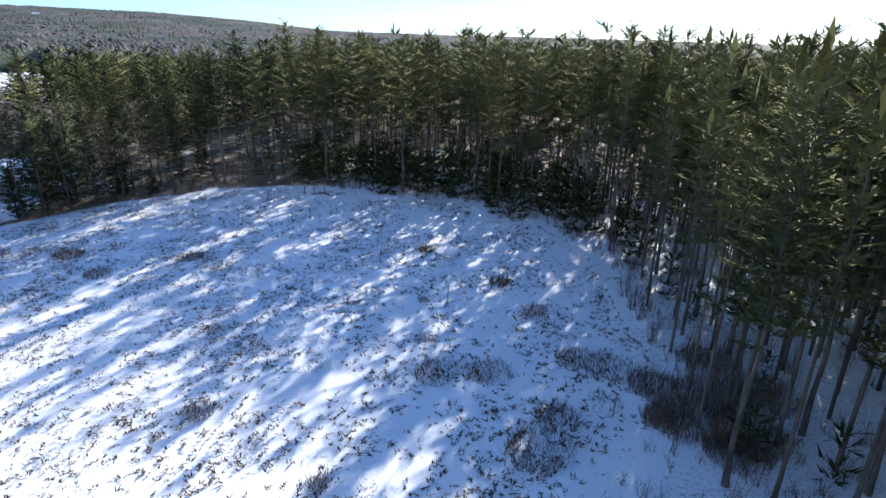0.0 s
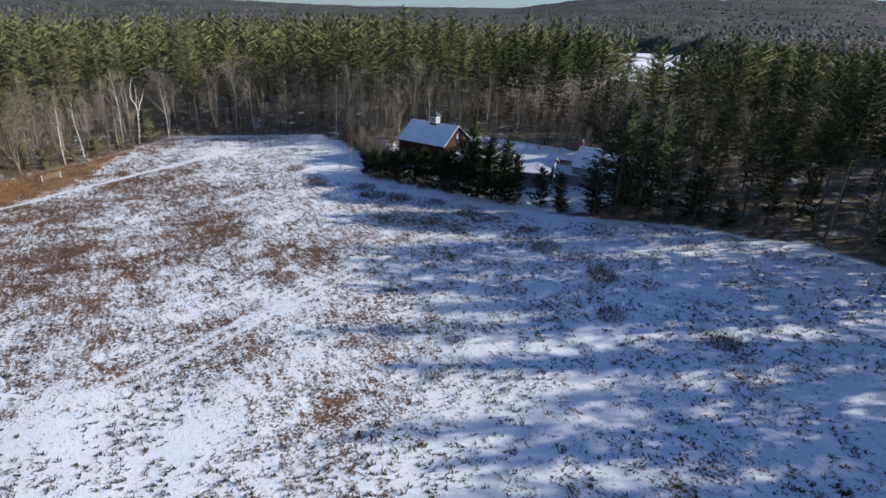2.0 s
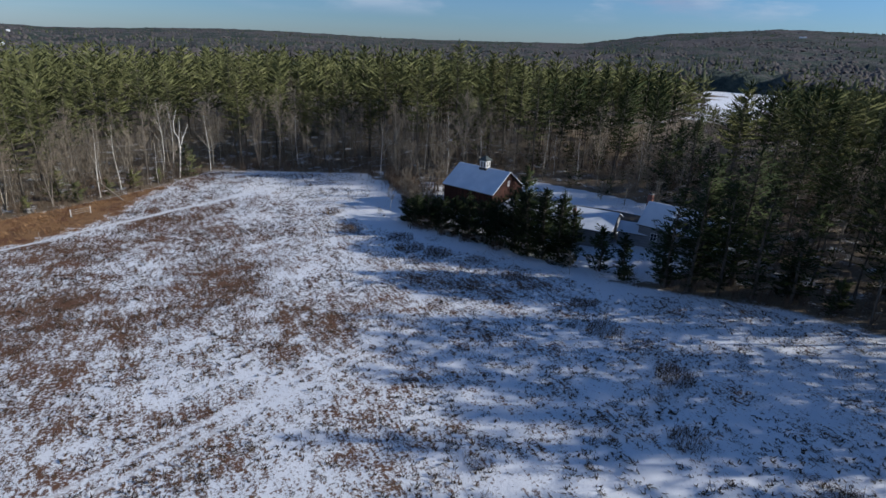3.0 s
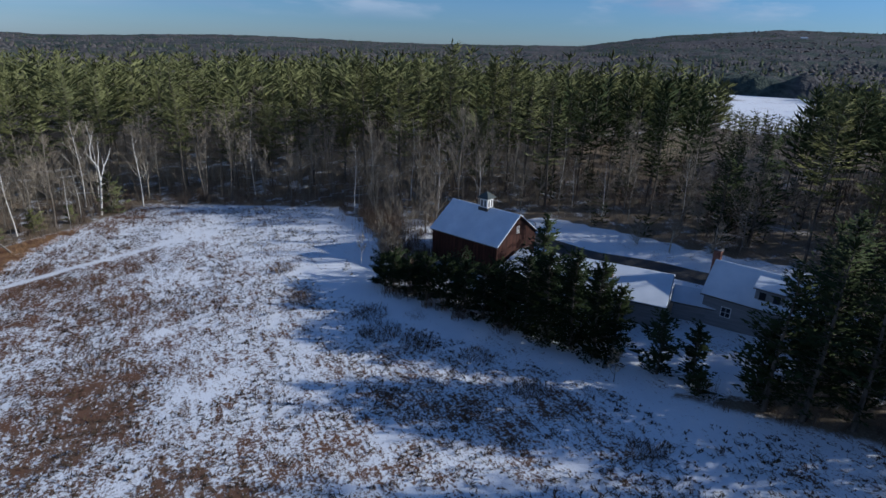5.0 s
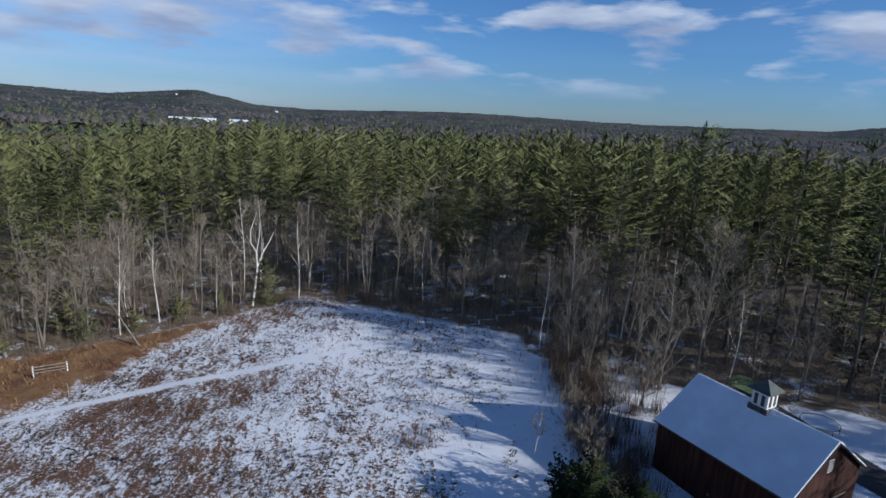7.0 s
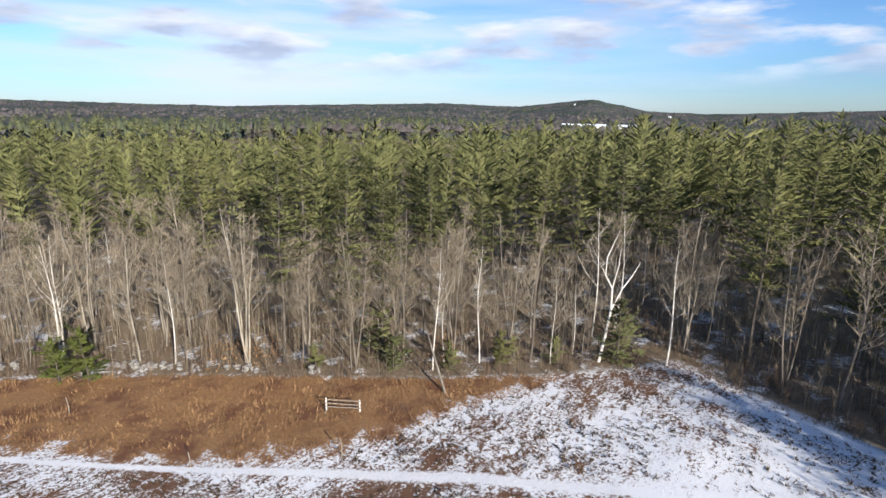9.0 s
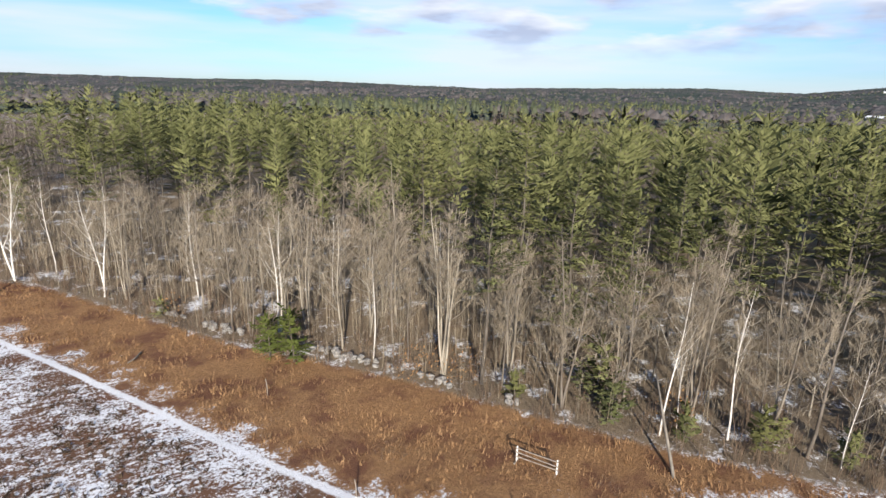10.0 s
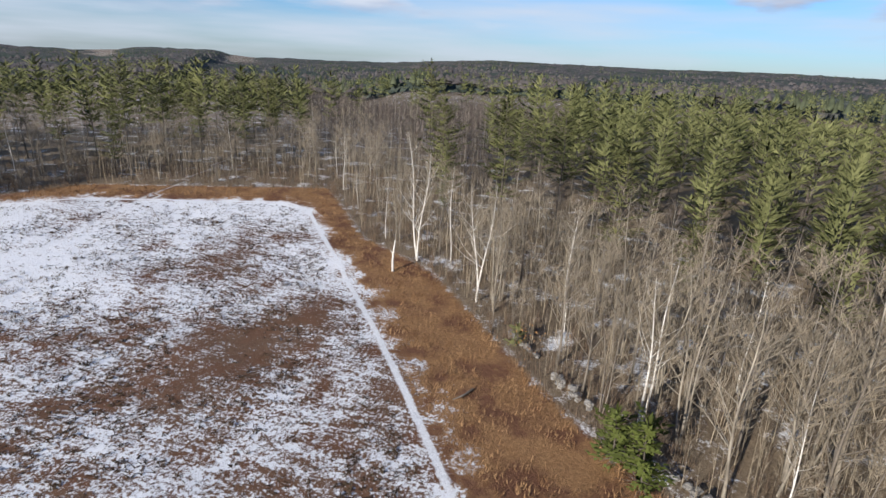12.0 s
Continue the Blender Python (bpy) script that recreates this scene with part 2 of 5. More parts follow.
M_WOODPOST = two_tone("grey_wood", (0.17, 0.14, 0.11), (0.34, 0.29, 0.24), 4.0, 0.9, 0.3, (1, 1, 0.3))
M_STONE = two_tone("field_stone", (0.13, 0.125, 0.12), (0.34, 0.325, 0.30), 2.5, 0.9, 0.4)
M_SHINGLE = two_tone("dark_shingles", (0.05, 0.05, 0.05), (0.11, 0.105, 0.10), 4.0, 0.9, 0.2)
g = Nodes("window_glass", 0.08, 0.6)
g.colour((0.02, 0.025, 0.03))
M_GLASS = g.mat


# ---------------------------------------------------------------- mesh helpers
def mesh(name, verts, faces, mat, smooth=False, normals=None):
    me = bpy.data.meshes.new(name)
    me.from_pydata([tuple(v) for v in verts], [], faces)
    me.materials.append(mat)
    if smooth:
        me.polygons.foreach_set("use_smooth", [True] * len(me.polygons))
    me.update()
    if normals is not None:
        me.normals_split_custom_set_from_vertices(normals)
    return me


def part(name, me, parent, label="", m=None):
    ob = new(name, me)
    ob.parent = parent
    if m is not None:
        ob.matrix_basis = m
    return tagged(ob, label)


def bm_mesh(name, bm, mat):
    me = bpy.data.meshes.new(name)
    bm.to_mesh(me)
    bm.free()
    me.materials.append(mat)
    return me


def box_mesh(name, sx, sy, sz, mat, bevel=0.02, z0=0.0):
    bm = bmesh.new()
    bmesh.ops.create_cube(bm, size=1)
    for v in bm.verts:
        v.co = Vector((v.co.x * sx, v.co.y * sy, (v.co.z + 0.5) * sz + z0))
    if bevel:
        bmesh.ops.bevel(bm, geom=bm.edges[:], offset=bevel, segments=1, affect="EDGES")
    return bm_mesh(name, bm, mat)


class Soup:
    """Collects vertices and faces of one mesh."""

    def __init__(self):
        self.v, self.f = [], []

    def tube(self, pts, radii, sides=4, cap=False):
        base = len(self.v)
        for i, p in enumerate(pts):
            p = np.asarray(p, float)
            d = np.asarray(pts[min(i + 1, len(pts) - 1)], float) - np.asarray(pts[max(i - 1, 0)], float)
            d /= np.linalg.norm(d) + 1e-9
            a = np.cross(d, (0.31, 0.87, 0.38))
            a /= np.linalg.norm(a) + 1e-9
            b = np.cross(d, a)
            for k in range(sides):
                w = 2 * math.pi * k / sides
                self.v.append(p + radii[i] * (a * math.cos(w) + b * math.sin(w)))
        for i in range(len(pts) - 1):
            for k in range(sides):
                k2 = (k + 1) % sides
                self.f.append((base + i * sides + k, base + i * sides + k2, base + (i + 1) * sides + k2, base + (i + 1) * sides + k))
        if cap:
            self.f.append(tuple(base + (len(pts) - 1) * sides + k for k in range(sides)))

    def spike(self, p, q, r):
        """A thin three-sided twig."""
        p, q = np.asarray(p, float), np.asarray(q, float)
        d = q - p
        a = np.cross(d, (0.3, 0.8, 0.5))
        a /= np.linalg.norm(a) + 1e-9
        b = np.cross(d, a)
        b /= np.linalg.norm(b) + 1e-9
        n = len(self.v)
        self.v += [p + a * r, p - 0.5 * a * r + 0.87 * b * r, p - 0.5 * a * r - 0.87 * b * r, q]
        self.f += [(n, n + 1, n + 3), (n + 1, n + 2, n + 3), (n + 2, n, n + 3)]

    def blade(self, p, q, w, up=(0, 0, 1)):
        """A flat pointed leaf or tuft of needles."""
        p, q = np.asarray(p, float), np.asarray(q, float)
        d = q - p
        s = np.cross(d, up)
        s = s / (np.linalg.norm(s) + 1e-9) * w
        n = len(self.v)
        mid = p + 0.45 * d
        self.v += [p, mid + s, q, mid - s]
        self.f.append((n, n + 1, n + 2, n + 3))

    def dart(self, p, q, w):
        """A single narrow tuft, widest near its foot."""
        p, q = np.asarray(p, float), np.asarray(q, float)
        d = q - p
        s = np.cross(d, (0.37 + 0.2 * math.sin(13 * p[0]), 0.2 * math.cos(17 * p[1]), 1.0))
        s = s / (np.linalg.norm(s) + 1e-9) * w
        n = len(self.v)
        self.v += [p + s, q, p - s]
        self.f.append((n, n + 1, n + 2))

    def make(self, name, mat, smooth=False, normals=None):
        return mesh(name, self.v, self.f, mat, smooth, normals)

    def soft(self, up=0.45, own=0.35):
        """Normals that lean outward from the upright axis, as a tuft of many needles reflects."""
        v = np.array(self.v, float)
        res = np.zeros_like(v)
        for size in (3, 4):
            ids = [k for k, f in enumerate(self.f) if len(f) == size]
            if not ids:
                continue
            fa = np.array([self.f[k] for k in ids])
            p = v[fa]
            c = p.mean(1)
            n = np.cross(p[:, 1] - p[:, 0], p[:, 2] - p[:, 0])
            n /= np.linalg.norm(n, axis=1)[:, None] + 1e-9
            o = c * (1, 1, 0) / (np.hypot(c[:, 0], c[:, 1]) + 0.4)[:, None] + np.array((0, 0, up))
            flip = (n * o).sum(1) < 0
            n[flip] *= -1
            fa[flip] = fa[flip][:, ::-1]
            for k, f in zip(ids, fa.tolist()):
                self.f[k] = tuple(f)
            m = (1 - own) * o / np.linalg.norm(o, axis=1)[:, None] + own * n
            m /= np.linalg.norm(m, axis=1)[:, None]
            res[fa] = m[:, None, :]
        return res


# ---------------------------------------------------------------- the lie of the land
def field_z(x, y):
    u, v = np.asarray(x, float) / 100, np.asarray(y, float) / 100
    q = 4.456 + 7.447 * u - 4.173 * v + 2.973 * u * u - 3.454 * u * v + 4.931 * v * v
    return 1.5 + 4.5 * np.tanh((q - 1.5) / 4.5)


AZS = (-180, -172, -167, -162, -155, -147, -127, -110, -100, -84, -74, -60.5, -58.5, -52, -50, -42, -20, 20, 60, 78, 90, 100, 107, 115, 125, 133, 141, 156, 173, 180)
ELS = (0.15, -0.1, 0.1, 1.05, 0.35, 0.55, 0.05, 0.3, 0.15, 0.2, -0.45, -0.62, -0.10, -0.18, -0.60, -0.50, -0.8, -0.3, -0.1, 0.25, 0.4, 0.65, 1.35, 1.85, 2.0, 1.5, 0.45, 0.2, 0.4, 0.2)


def smooth01(a, b, x):
    t = np.clip((x - a) / (b - a), 0, 1)
    return t * t * (3 - 2 * t)


def ground_z(x, y):
    x, y = np.asarray(x, float), np.asarray(y, float)
    dx, dy = x + 60, y - 25
    r = np.hypot(dx, dy)
    el = np.interp(np.degrees(np.arctan2(dy, dx)), AZS, ELS)
    top = 27.5 + 4000 * np.tan(np.radians(el)) - 17
    hill = -3 + (top + 3) * smooth01(500, 3900, r)
    hill = hill - 13 * smooth01(250, 600, r) * (1 - smooth01(2300, 3700, r)) * smooth01(0.0, -0.35, el)
    dip = 1.5 * np.exp(-((x + 78) ** 2 + (y - 86) ** 2) / 500)
    hill = hill - 150 * smooth01(4300, 4800, r)
    w = smooth01(110, 300, r)
    return (field_z(x, y) - dip) * (1 - w) + hill * w


def gz(x, y):
    return float(ground_z(x, y))


FIELD = [(10, 24), (14, 27), (17.4, 36), (17.8, 49), (18.5, 58), (14, 71), (7, 73), (5, 81), (-7, 84), (-13, 88), (-24, 92), (-38.5, 91), (-43, 87.5), (-51, 85),
         (-68.5, 72.5), (-72.8, 72), (-85, 64.6), (-91.5, 61), (-99, 57.5), (-108.3, 59), (-130.4, 63), (-140, 47.5), (-148, 33), (-138.5, 23), (-130, 10.4),
         (-121, -4), (-114.5, -13), (-108, -20.5), (-100, -32.5), (-92, -44.3), (-80.5, -52), (-68, -71), (-44, -61), (-33, -56), (-25, -42), (-13, -18), (1, 3)]
YARD = [(-126, 62), (-113, 80), (-109, 92), (-97, 98.5), (-87, 103), (-78, 108), (-69, 103), (-66, 92), (-64, 79), (-69, 71), (-85, 62), (-99, 55)]
FAR_FIELD = [(-196, 268), (-192, 300), (-240, 390), (-300, 480), (-380, 590), (-420, 612), (-440, 540), (-405, 490), (-330, 400), (-312, 326), (-236, 278)]
HOLLOW = [(-93, 104), (-84, 108), (-190, 290), (-225, 278)]
EDGE_PATH = [(-31, -43.7), (-38.5, -50.3), (-49, -54.7), (-65, -61), (-69.3, -59.3), (-81, -42), (-89.5, -29.1), (-95.4, -19.4), (-100.4, -10.6), (-105.5, -1), (-111.4, 9), (-120, 23.5), (-128, 41)]
TRACK = [(-46, -55), (-48, -40), (-50, -25), (-49, -8), (-47.5, 9), (-52, 17.5), (-57, 28), (-61, 37), (-63.7, 43.5)]
DRIVE = [(-112, 82.5), (-101.4, 85), (-95.1, 87.6), (-91.2, 91.0), (-88.3, 93.4), (-84.5, 95.4), (-80, 97.6), (-70, 104)]
LOT_PATH = [(-62, 76.5), (-66, 73.5), (-73, 70), (-85, 62.6), (-92, 58.6), (-99, 55), (-106, 53), (-111, 57)]


def inside(poly, x, y):
    x, y = np.asarray(x, float), np.asarray(y, float)
    res = np.zeros(x.shape, bool)
    for (x0, y0), (x1, y1) in zip(poly, poly[1:] + poly[:1]):
        if y0 != y1:
            res ^= ((y0 > y) != (y1 > y)) & (x < (x1 - x0) * (y - y0) / (y1 - y0) + x0)
    return res


def line_dist(line, x, y, closed=False):
    x, y = np.asarray(x, float), np.asarray(y, float)
    best = np.full(x.shape, 1e9)
    for (x0, y0), (x1, y1) in zip(line, line[1:] + (line[:1] if closed else [])):
        dx, dy = x1 - x0, y1 - y0
        t = np.clip(((x - x0) * dx + (y - y0) * dy) / (dx * dx + dy * dy + 1e-9), 0, 1)
        best = np.minimum(best, np.hypot(x - x0 - t * dx, y - y0 - t * dy))
    return best


def signed_dist(line, x, y):
    """Metres from a line, negative on its right-hand side."""
    best, sign = np.full(x.shape, 1e9), np.ones(x.shape)
    for (x0, y0), (x1, y1) in zip(line, line[1:]):
        dx, dy = x1 - x0, y1 - y0
        t = np.clip(((x - x0) * dx + (y - y0) * dy) / (dx * dx + dy * dy + 1e-9), 0, 1)
        d = np.hypot(x - x0 - t * dx, y - y0 - t * dy)
        s = np.sign(dx * (y - y0) - dy * (x - x0))
        sign, best = np.where(d < best, s, sign), np.minimum(best, d)
    return best * sign


def field_depth(x, y):
    """Metres outside the field's edge (negative inside it)."""
    d = line_dist(FIELD, x, y, True)
    return np.where(inside(FIELD, x, y), -d, d)


BROWN = EDGE_PATH[:11] + [(-118, 15), (-128, 19), (-139, 25)] + [(-138.5, 23), (-130, 10.4), (-121, -4), (-114.5, -13), (-108, -20.5), (-100, -32.5), (-92, -44.3), (-80.5, -52), (-68, -71), (-44, -61), (-33, -56), (-24, -49)]


def build_ground():
    near_x, near_y = np.arange(-172, 42, 1.3), np.arange(-105, 125, 1.3)
    grow = np.cumsum(1.3 * 1.13 ** np.arange(1, 50))
    grow = grow[grow < 4600]
    xs = np.concatenate([near_x[0] - grow[::-1], near_x, near_x[-1] + grow])
    ys = np.concatenate([near_y[0] - grow[::-1], near_y, near_y[-1] + grow])
    gx, gy = np.meshgrid(xs, ys)
    px, py = gx.ravel(), gy.ravel()
    pz = ground_z(px, py)
    near = (np.abs(px + 65) < 110) & (np.abs(py - 10) < 118)
    bumps = np.array([noise.noise((a * 0.5, b * 0.5, 0)) * 0.10 + noise.noise((a * 0.12, b * 0.12, 7)) * 0.16 if k else 0.0 for a, b, k in zip(px, py, near)])
    d = field_depth(px, py)
    drive = line_dist(DRIVE, px, py)
    lot = line_dist(LOT_PATH, px, py)
    pz = pz + bumps * smooth01(0.5, 3, drive)
    nx, ny = len(xs), len(ys)
    idx = np.arange(nx * ny).reshape(ny, nx)
    quads = np.stack([idx[:-1, :-1], idx[:-1, 1:], idx[1:, 1:], idx[1:, :-1]], -1).reshape(-1, 4)
    me = bpy.data.meshes.new("ground")
    me.from_pydata(np.stack([px, py, pz], 1).tolist(), [], quads.tolist())
    me.polygons.foreach_set("use_smooth", [True] * len(me.polygons))
    me.materials.append(M_GROUND)
    bd = line_dist(BROWN, px, py, True)
    open_side = np.minimum(line_dist(EDGE_PATH[:11], px, py), line_dist([(-111.4, 9), (-118, 15), (-128, 19), (-139, 25)], px, py))
    brown = np.where(inside(BROWN, px, py), 0.44 + np.minimum(open_side, 6) / 10, 0.44 - np.minimum(bd, 3) / 6)
    yard = np.where(inside(YARD, px, py), 1.0, 0.0)
    farf = np.where(inside(FAR_FIELD, px, py), 1.0, 0.0)
    woods = np.clip(0.5 + d / 4, 0, 1) * (1 - yard) * (1 - farf)
    woods *= 1 - 0.6 * smooth01(-30, -15, px) * smooth01(2, 10, py) * smooth01(30, 16, d)
    # the snow lies thicker to the north-east
    thin = smooth01(-5, -75, px - 0.25 * (py - 40)) * 0.95 + 0.15 * smooth01(30, -60, py)
    thin *= smooth01(1.0, 5.0, lot) * (1 - yard) * (1 - farf)
    thin *= 1 - 0.5 * smooth01(34, 54, py)
    thin *= 1 - 0.55 * np.exp(-(((px + 132) / 13) ** 2 + ((py - 40) / 14) ** 2))
    for cx, cy, rx, ry in ((-82.5, -29, 4.5, 4.0), (-79.5, -22, 5, 2.5), (-93, -8, 4, 3), (-70, -36, 6, 2.5), (-74, 3, 7, 3), (-86, 12, 5, 3)):
        thin = thin + 0.46 * np.exp(-(((px - cx) / rx) ** 2 + ((py - cy) / ry) ** 2))
    pathm = np.clip(signed_dist(EDGE_PATH, px, py) / (0.42 + 0.42 * smooth01(2, 24, py)), -6, 6)
    trackm = np.clip(signed_dist(TRACK, px, py), -6, 6)
    deep = smooth01(26, 60, d) * (1 - yard) * (1 - farf) * smooth01(10, -40, px - 0.5 * py)
    drivem = np.clip(1.6 - drive / 1.7, 0, 1)
    for key, val in (("brown", brown), ("woods", woods), ("thin", thin), ("path", pathm), ("track", trackm), ("drive", drivem), ("deep", deep)):
        a = me.attributes.new(key, "FLOAT", "POINT")
        a.data.foreach_set("value", val.astype(np.float32))
    me.update()
    tagged(new("ground", me), "snow-dusted meadow and woodland floor running to the hills", "ground", kind="structure")


build_ground()


def build_far_woods():
    """The closed canopy beyond the single trees, out to the hills."""
    r = random.Random(8)
    rings = 560 * (4450 / 560) ** (np.arange(70) / 69)
    azs = np.linspace(0, 2 * math.pi, 500, endpoint=False)
    v = []
    for i, far in enumerate(rings):
        xs, ys = -60 + far * np.cos(azs), 25 + far * np.sin(azs)
        for x, y, z in zip(xs, ys, ground_z(xs, ys)):
            lift = 11 + 5 * noise.noise((x * 0.03, y * 0.03, 3)) + 5 * noise.noise((x * 0.11, y * 0.11, 9)) + 4 * noise.noise((x * 0.003, y * 0.003, 5)) + r.uniform(-3, 3)
            v.append((x, y, z + (lift if 0 < i < 69 else -2)))
    n = len(azs)
    f = [(i * n + k, i * n + (k + 1) % n, (i + 1) * n + (k + 1) % n, (i + 1) * n + k) for i in range(69) for k in range(n)]
    tagged(new("distant_woods", mesh("distant_woods", v, f, M_FAR_HAZED, True)), "wooded hills of mixed pine and bare trees, haze put into their colour", "woods", kind="stuff")


build_far_woods()


# ---------------------------------------------------------------- trees
def make_pine(seed, h, start, spread, whorl=1.2, sprays=24, trunk_r=0.24, needle=1.0, tufts=2, thick=1.0):
    rng = random.Random(seed)
    trunk, crown = Soup(), Soup()
    lean = (rng.uniform(-0.02, 0.02), rng.uniform(-0.02, 0.02))
    axis = lambda z: np.array((lean[0] * z + 0.12 * math.sin(z * 0.5 + seed), lean[1] * z + 0.12 * math.cos(z * 0.4), z))  # noqa: E731
    zs = [-0.4] + [h * k / 8 for k in range(1, 9)]
    trunk.tube([axis(z) for z in zs], [trunk_r * (1.25 if k == 0 else 1 - 0.93 * k / 8) for k in range(9)], 6)
    for _ in range(26):
        z, a, ln = h * rng.uniform(0.12, start + 0.08), rng.uniform(0, 6.28), rng.uniform(0.6, 2.2)
        trunk.spike(axis(z), axis(z) + np.array((math.cos(a) * ln, math.sin(a) * ln, rng.uniform(-0.3, 0.3))), 0.03)
    z = h * start
    side = rng.uniform(0, 6.28)
    while z < h - 0.4:
        t = (z / h - start) / (1 - start)
        prof = (0.55 + 0.45 * math.sin(min(1, t * 2.6) * 1.57)) * (1 - t) ** 0.5 + 0.05
        n = rng.choice((4, 5, 5, 6)) if t < 0.85 else 4
        off = rng.uniform(0, 6.28)
        for k in range(n):
            if rng.random() < 0.2:
                continue
            a = off + 6.28 * k / n + rng.uniform(-0.3, 0.3)
            ln = spread * prof * rng.uniform(0.45, 1.32) * (1 + 0.18 * math.cos(a - side))
            rise = (0.05 + 0.55 * t * t + rng.uniform(-0.10, 0.14)) * ln
            p = axis(z + rng.uniform(-0.55, 0.55))
            dirv = np.array((math.cos(a), math.sin(a), 0))
            sidev = np.array((-math.sin(a), math.cos(a), 0))
            tip = p + dirv * ln + np.array((0, 0, rise))
            trunk.spike(p, p + 0.8 * (tip - p), 0.05)
            m = max(4, int(sprays * (0.5 + 0.6 * prof)))
            for j in range(m):
                u = 0.12 + 0.88 * (j + rng.random()) / m
                width = 0.44 * ln * math.sin(min(1.0, 0.25 + u) * 1.57) * (1 - 0.62 * u)
                s = rng.uniform(-1, 1)
                q = p + (tip - p) * u + sidev * s * width + np.array((0, 0, 0.14 * ln * u * u + rng.uniform(-0.16, 0.2)))
                size = rng.uniform(0.5, 0.9) * (0.5 + 0.3 * min(1.6, ln / 2.4)) * needle
                out = dirv + sidev * s * 0.7 + np.array((0, 0, rng.uniform(0.05, 0.42)))
                out /= np.linalg.norm(out)
                for _ in range(tufts):
                    o2 = out + np.array((rng.uniform(-0.4, 0.4), rng.uniform(-0.4, 0.4), rng.uniform(-0.16, 0.26)))
                    crown.dart(q - o2 * size * 0.35, q + o2 * size * 0.65, size * thick * rng.uniform(0.15, 0.23))
        z += whorl * rng.uniform(0.75, 1.15) * (1 - 0.4 * t)
    for _ in range(8):
        a = rng.uniform(0, 6.28)
        p = axis(h - rng.uniform(0.2, 0.9))
        crown.blade(p, p + np.array((0.3 * math.cos(a), 0.3 * math.sin(a), rng.uniform(0.5, 1.0))), 0.11)
    return trunk, crown


def make_bare(seed, h, spread=0.23, first=0.38, limbs=15, trunk_r=0.17, stems=1):
    rng = random.Random(seed)
    wood, twigs = Soup(), Soup()
    for s in range(stems):
        tilt = (rng.gauss(0, 0.045), rng.gauss(0, 0.045)) if stems == 1 else (0.10 * math.cos(6.28 * s / stems + seed), 0.10 * math.sin(6.28 * s / stems + seed))
        hh = h * rng.uniform(0.86, 1.0)
        ph = rng.uniform(0, 6.28)
        axis = lambda z: np.array((tilt[0] * z + 0.17 * math.sin(z * 0.45 + ph), tilt[1] * z + 0.17 * math.cos(z * 0.38 + ph), z))  # noqa: E731
        zs = [-0.3] + [hh * k / 7 for k in range(1, 8)]
        wood.tube([axis(z) for z in zs], [trunk_r * (1.2 if k == 0 else 1 - 0.88 * k / 7) for k in range(8)], 5)
        for _ in range(limbs):
            t = rng.uniform(first - 0.12, 0.96)
            p, a = axis(hh * t), rng.uniform(0, 6.28)
            ln = hh * spread * (1.2 - t) * rng.uniform(0.8, 1.8)
            up = rng.uniform(0.45, 2.1)
            d = np.array((math.cos(a), math.sin(a), up))
            d /= np.linalg.norm(d)
            mid = p + d * ln * 0.5 + np.array((rng.uniform(-0.1, 0.1), rng.uniform(-0.1, 0.1), 0)) * ln
            tip = mid + (d + np.array((0, 0, 0.25))) * ln * 0.5
            r0 = trunk_r * (1.05 - t) * 0.55
            wood.tube([p, mid, tip], [r0, r0 * 0.6, 0.012], 3)
            for _ in range(10):
                u = rng.uniform(0.2, 1.0)
                q = p + (mid - p) * min(1, u * 2) if u < 0.5 else mid + (tip - mid) * (u * 2 - 1)
                b, l2 = rng.uniform(0, 6.28), ln * rng.uniform(0.22, 0.5)
                e = d * 0.7 + np.array((math.cos(b), math.sin(b), rng.uniform(0.1, 0.9)))
                e = e / np.linalg.norm(e) * l2
                twigs.spike(q, q + e, 0.022)
                for _ in range(5):
                    w = q + e * rng.uniform(0.3, 1)
                    c = rng.uniform(0, 6.28)
                    g2 = e / l2 + 0.9 * np.array((math.cos(c), math.sin(c), rng.uniform(0, 0.8)))
                    tp = w + g2 / np.linalg.norm(g2) * l2 * rng.uniform(0.35, 0.7)
                    n0 = len(twigs.v)
                    sd = np.array((math.sin(c), -math.cos(c), 0)) * 0.013
                    twigs.v += [w - sd, w + sd, tp]
                    twigs.f.append((n0, n0 + 1, n0 + 2))
    return wood, twigs


def tree_thing(name, parts_, label, category, group):
    root = new(name)
    for pname, me in parts_:
        tagged(part(pname, me, root), kind="stuff" if pname in ("branchwork", "crown") else "")
    return tagged(root, label, category, group)


PINES = []
for k, (h, st, sp) in enumerate([(25, 0.36, 5.6), (27, 0.42, 5.2), (23, 0.32, 6.0), (26, 0.46, 5.2), (21, 0.28, 5.6), (24.5, 0.38, 6.0)]):
    a, b = make_pine(100 + k, h, st, sp, 1.35, 27, tufts=3)
    PINES.append((a.make("trunk", M_PINEBARK, True), b.make("crown", M_PINE, True, b.soft(0.12, 0.18))))
TALL = []
for k, (h, st, sp) in enumerate([(26, 0.40, 4.4), (27, 0.46, 4.2), (25, 0.38, 4.6), (26, 0.44, 4.6)]):
    a, b = make_pine(150 + k, h, st, sp, 1.35, 30, tufts=3)
    TALL.append((a.make("trunk", M_PINEBARK, True), b.make("crown", M_PINE, True, b.soft(0.12, 0.18))))
# pine shapes with darker needles: the stands' shade is put into the colour
DARK_CONIFERS = []
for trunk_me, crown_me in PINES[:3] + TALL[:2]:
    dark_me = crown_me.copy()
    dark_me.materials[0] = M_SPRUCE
    DARK_CONIFERS.append((trunk_me, dark_me))
BARES = []
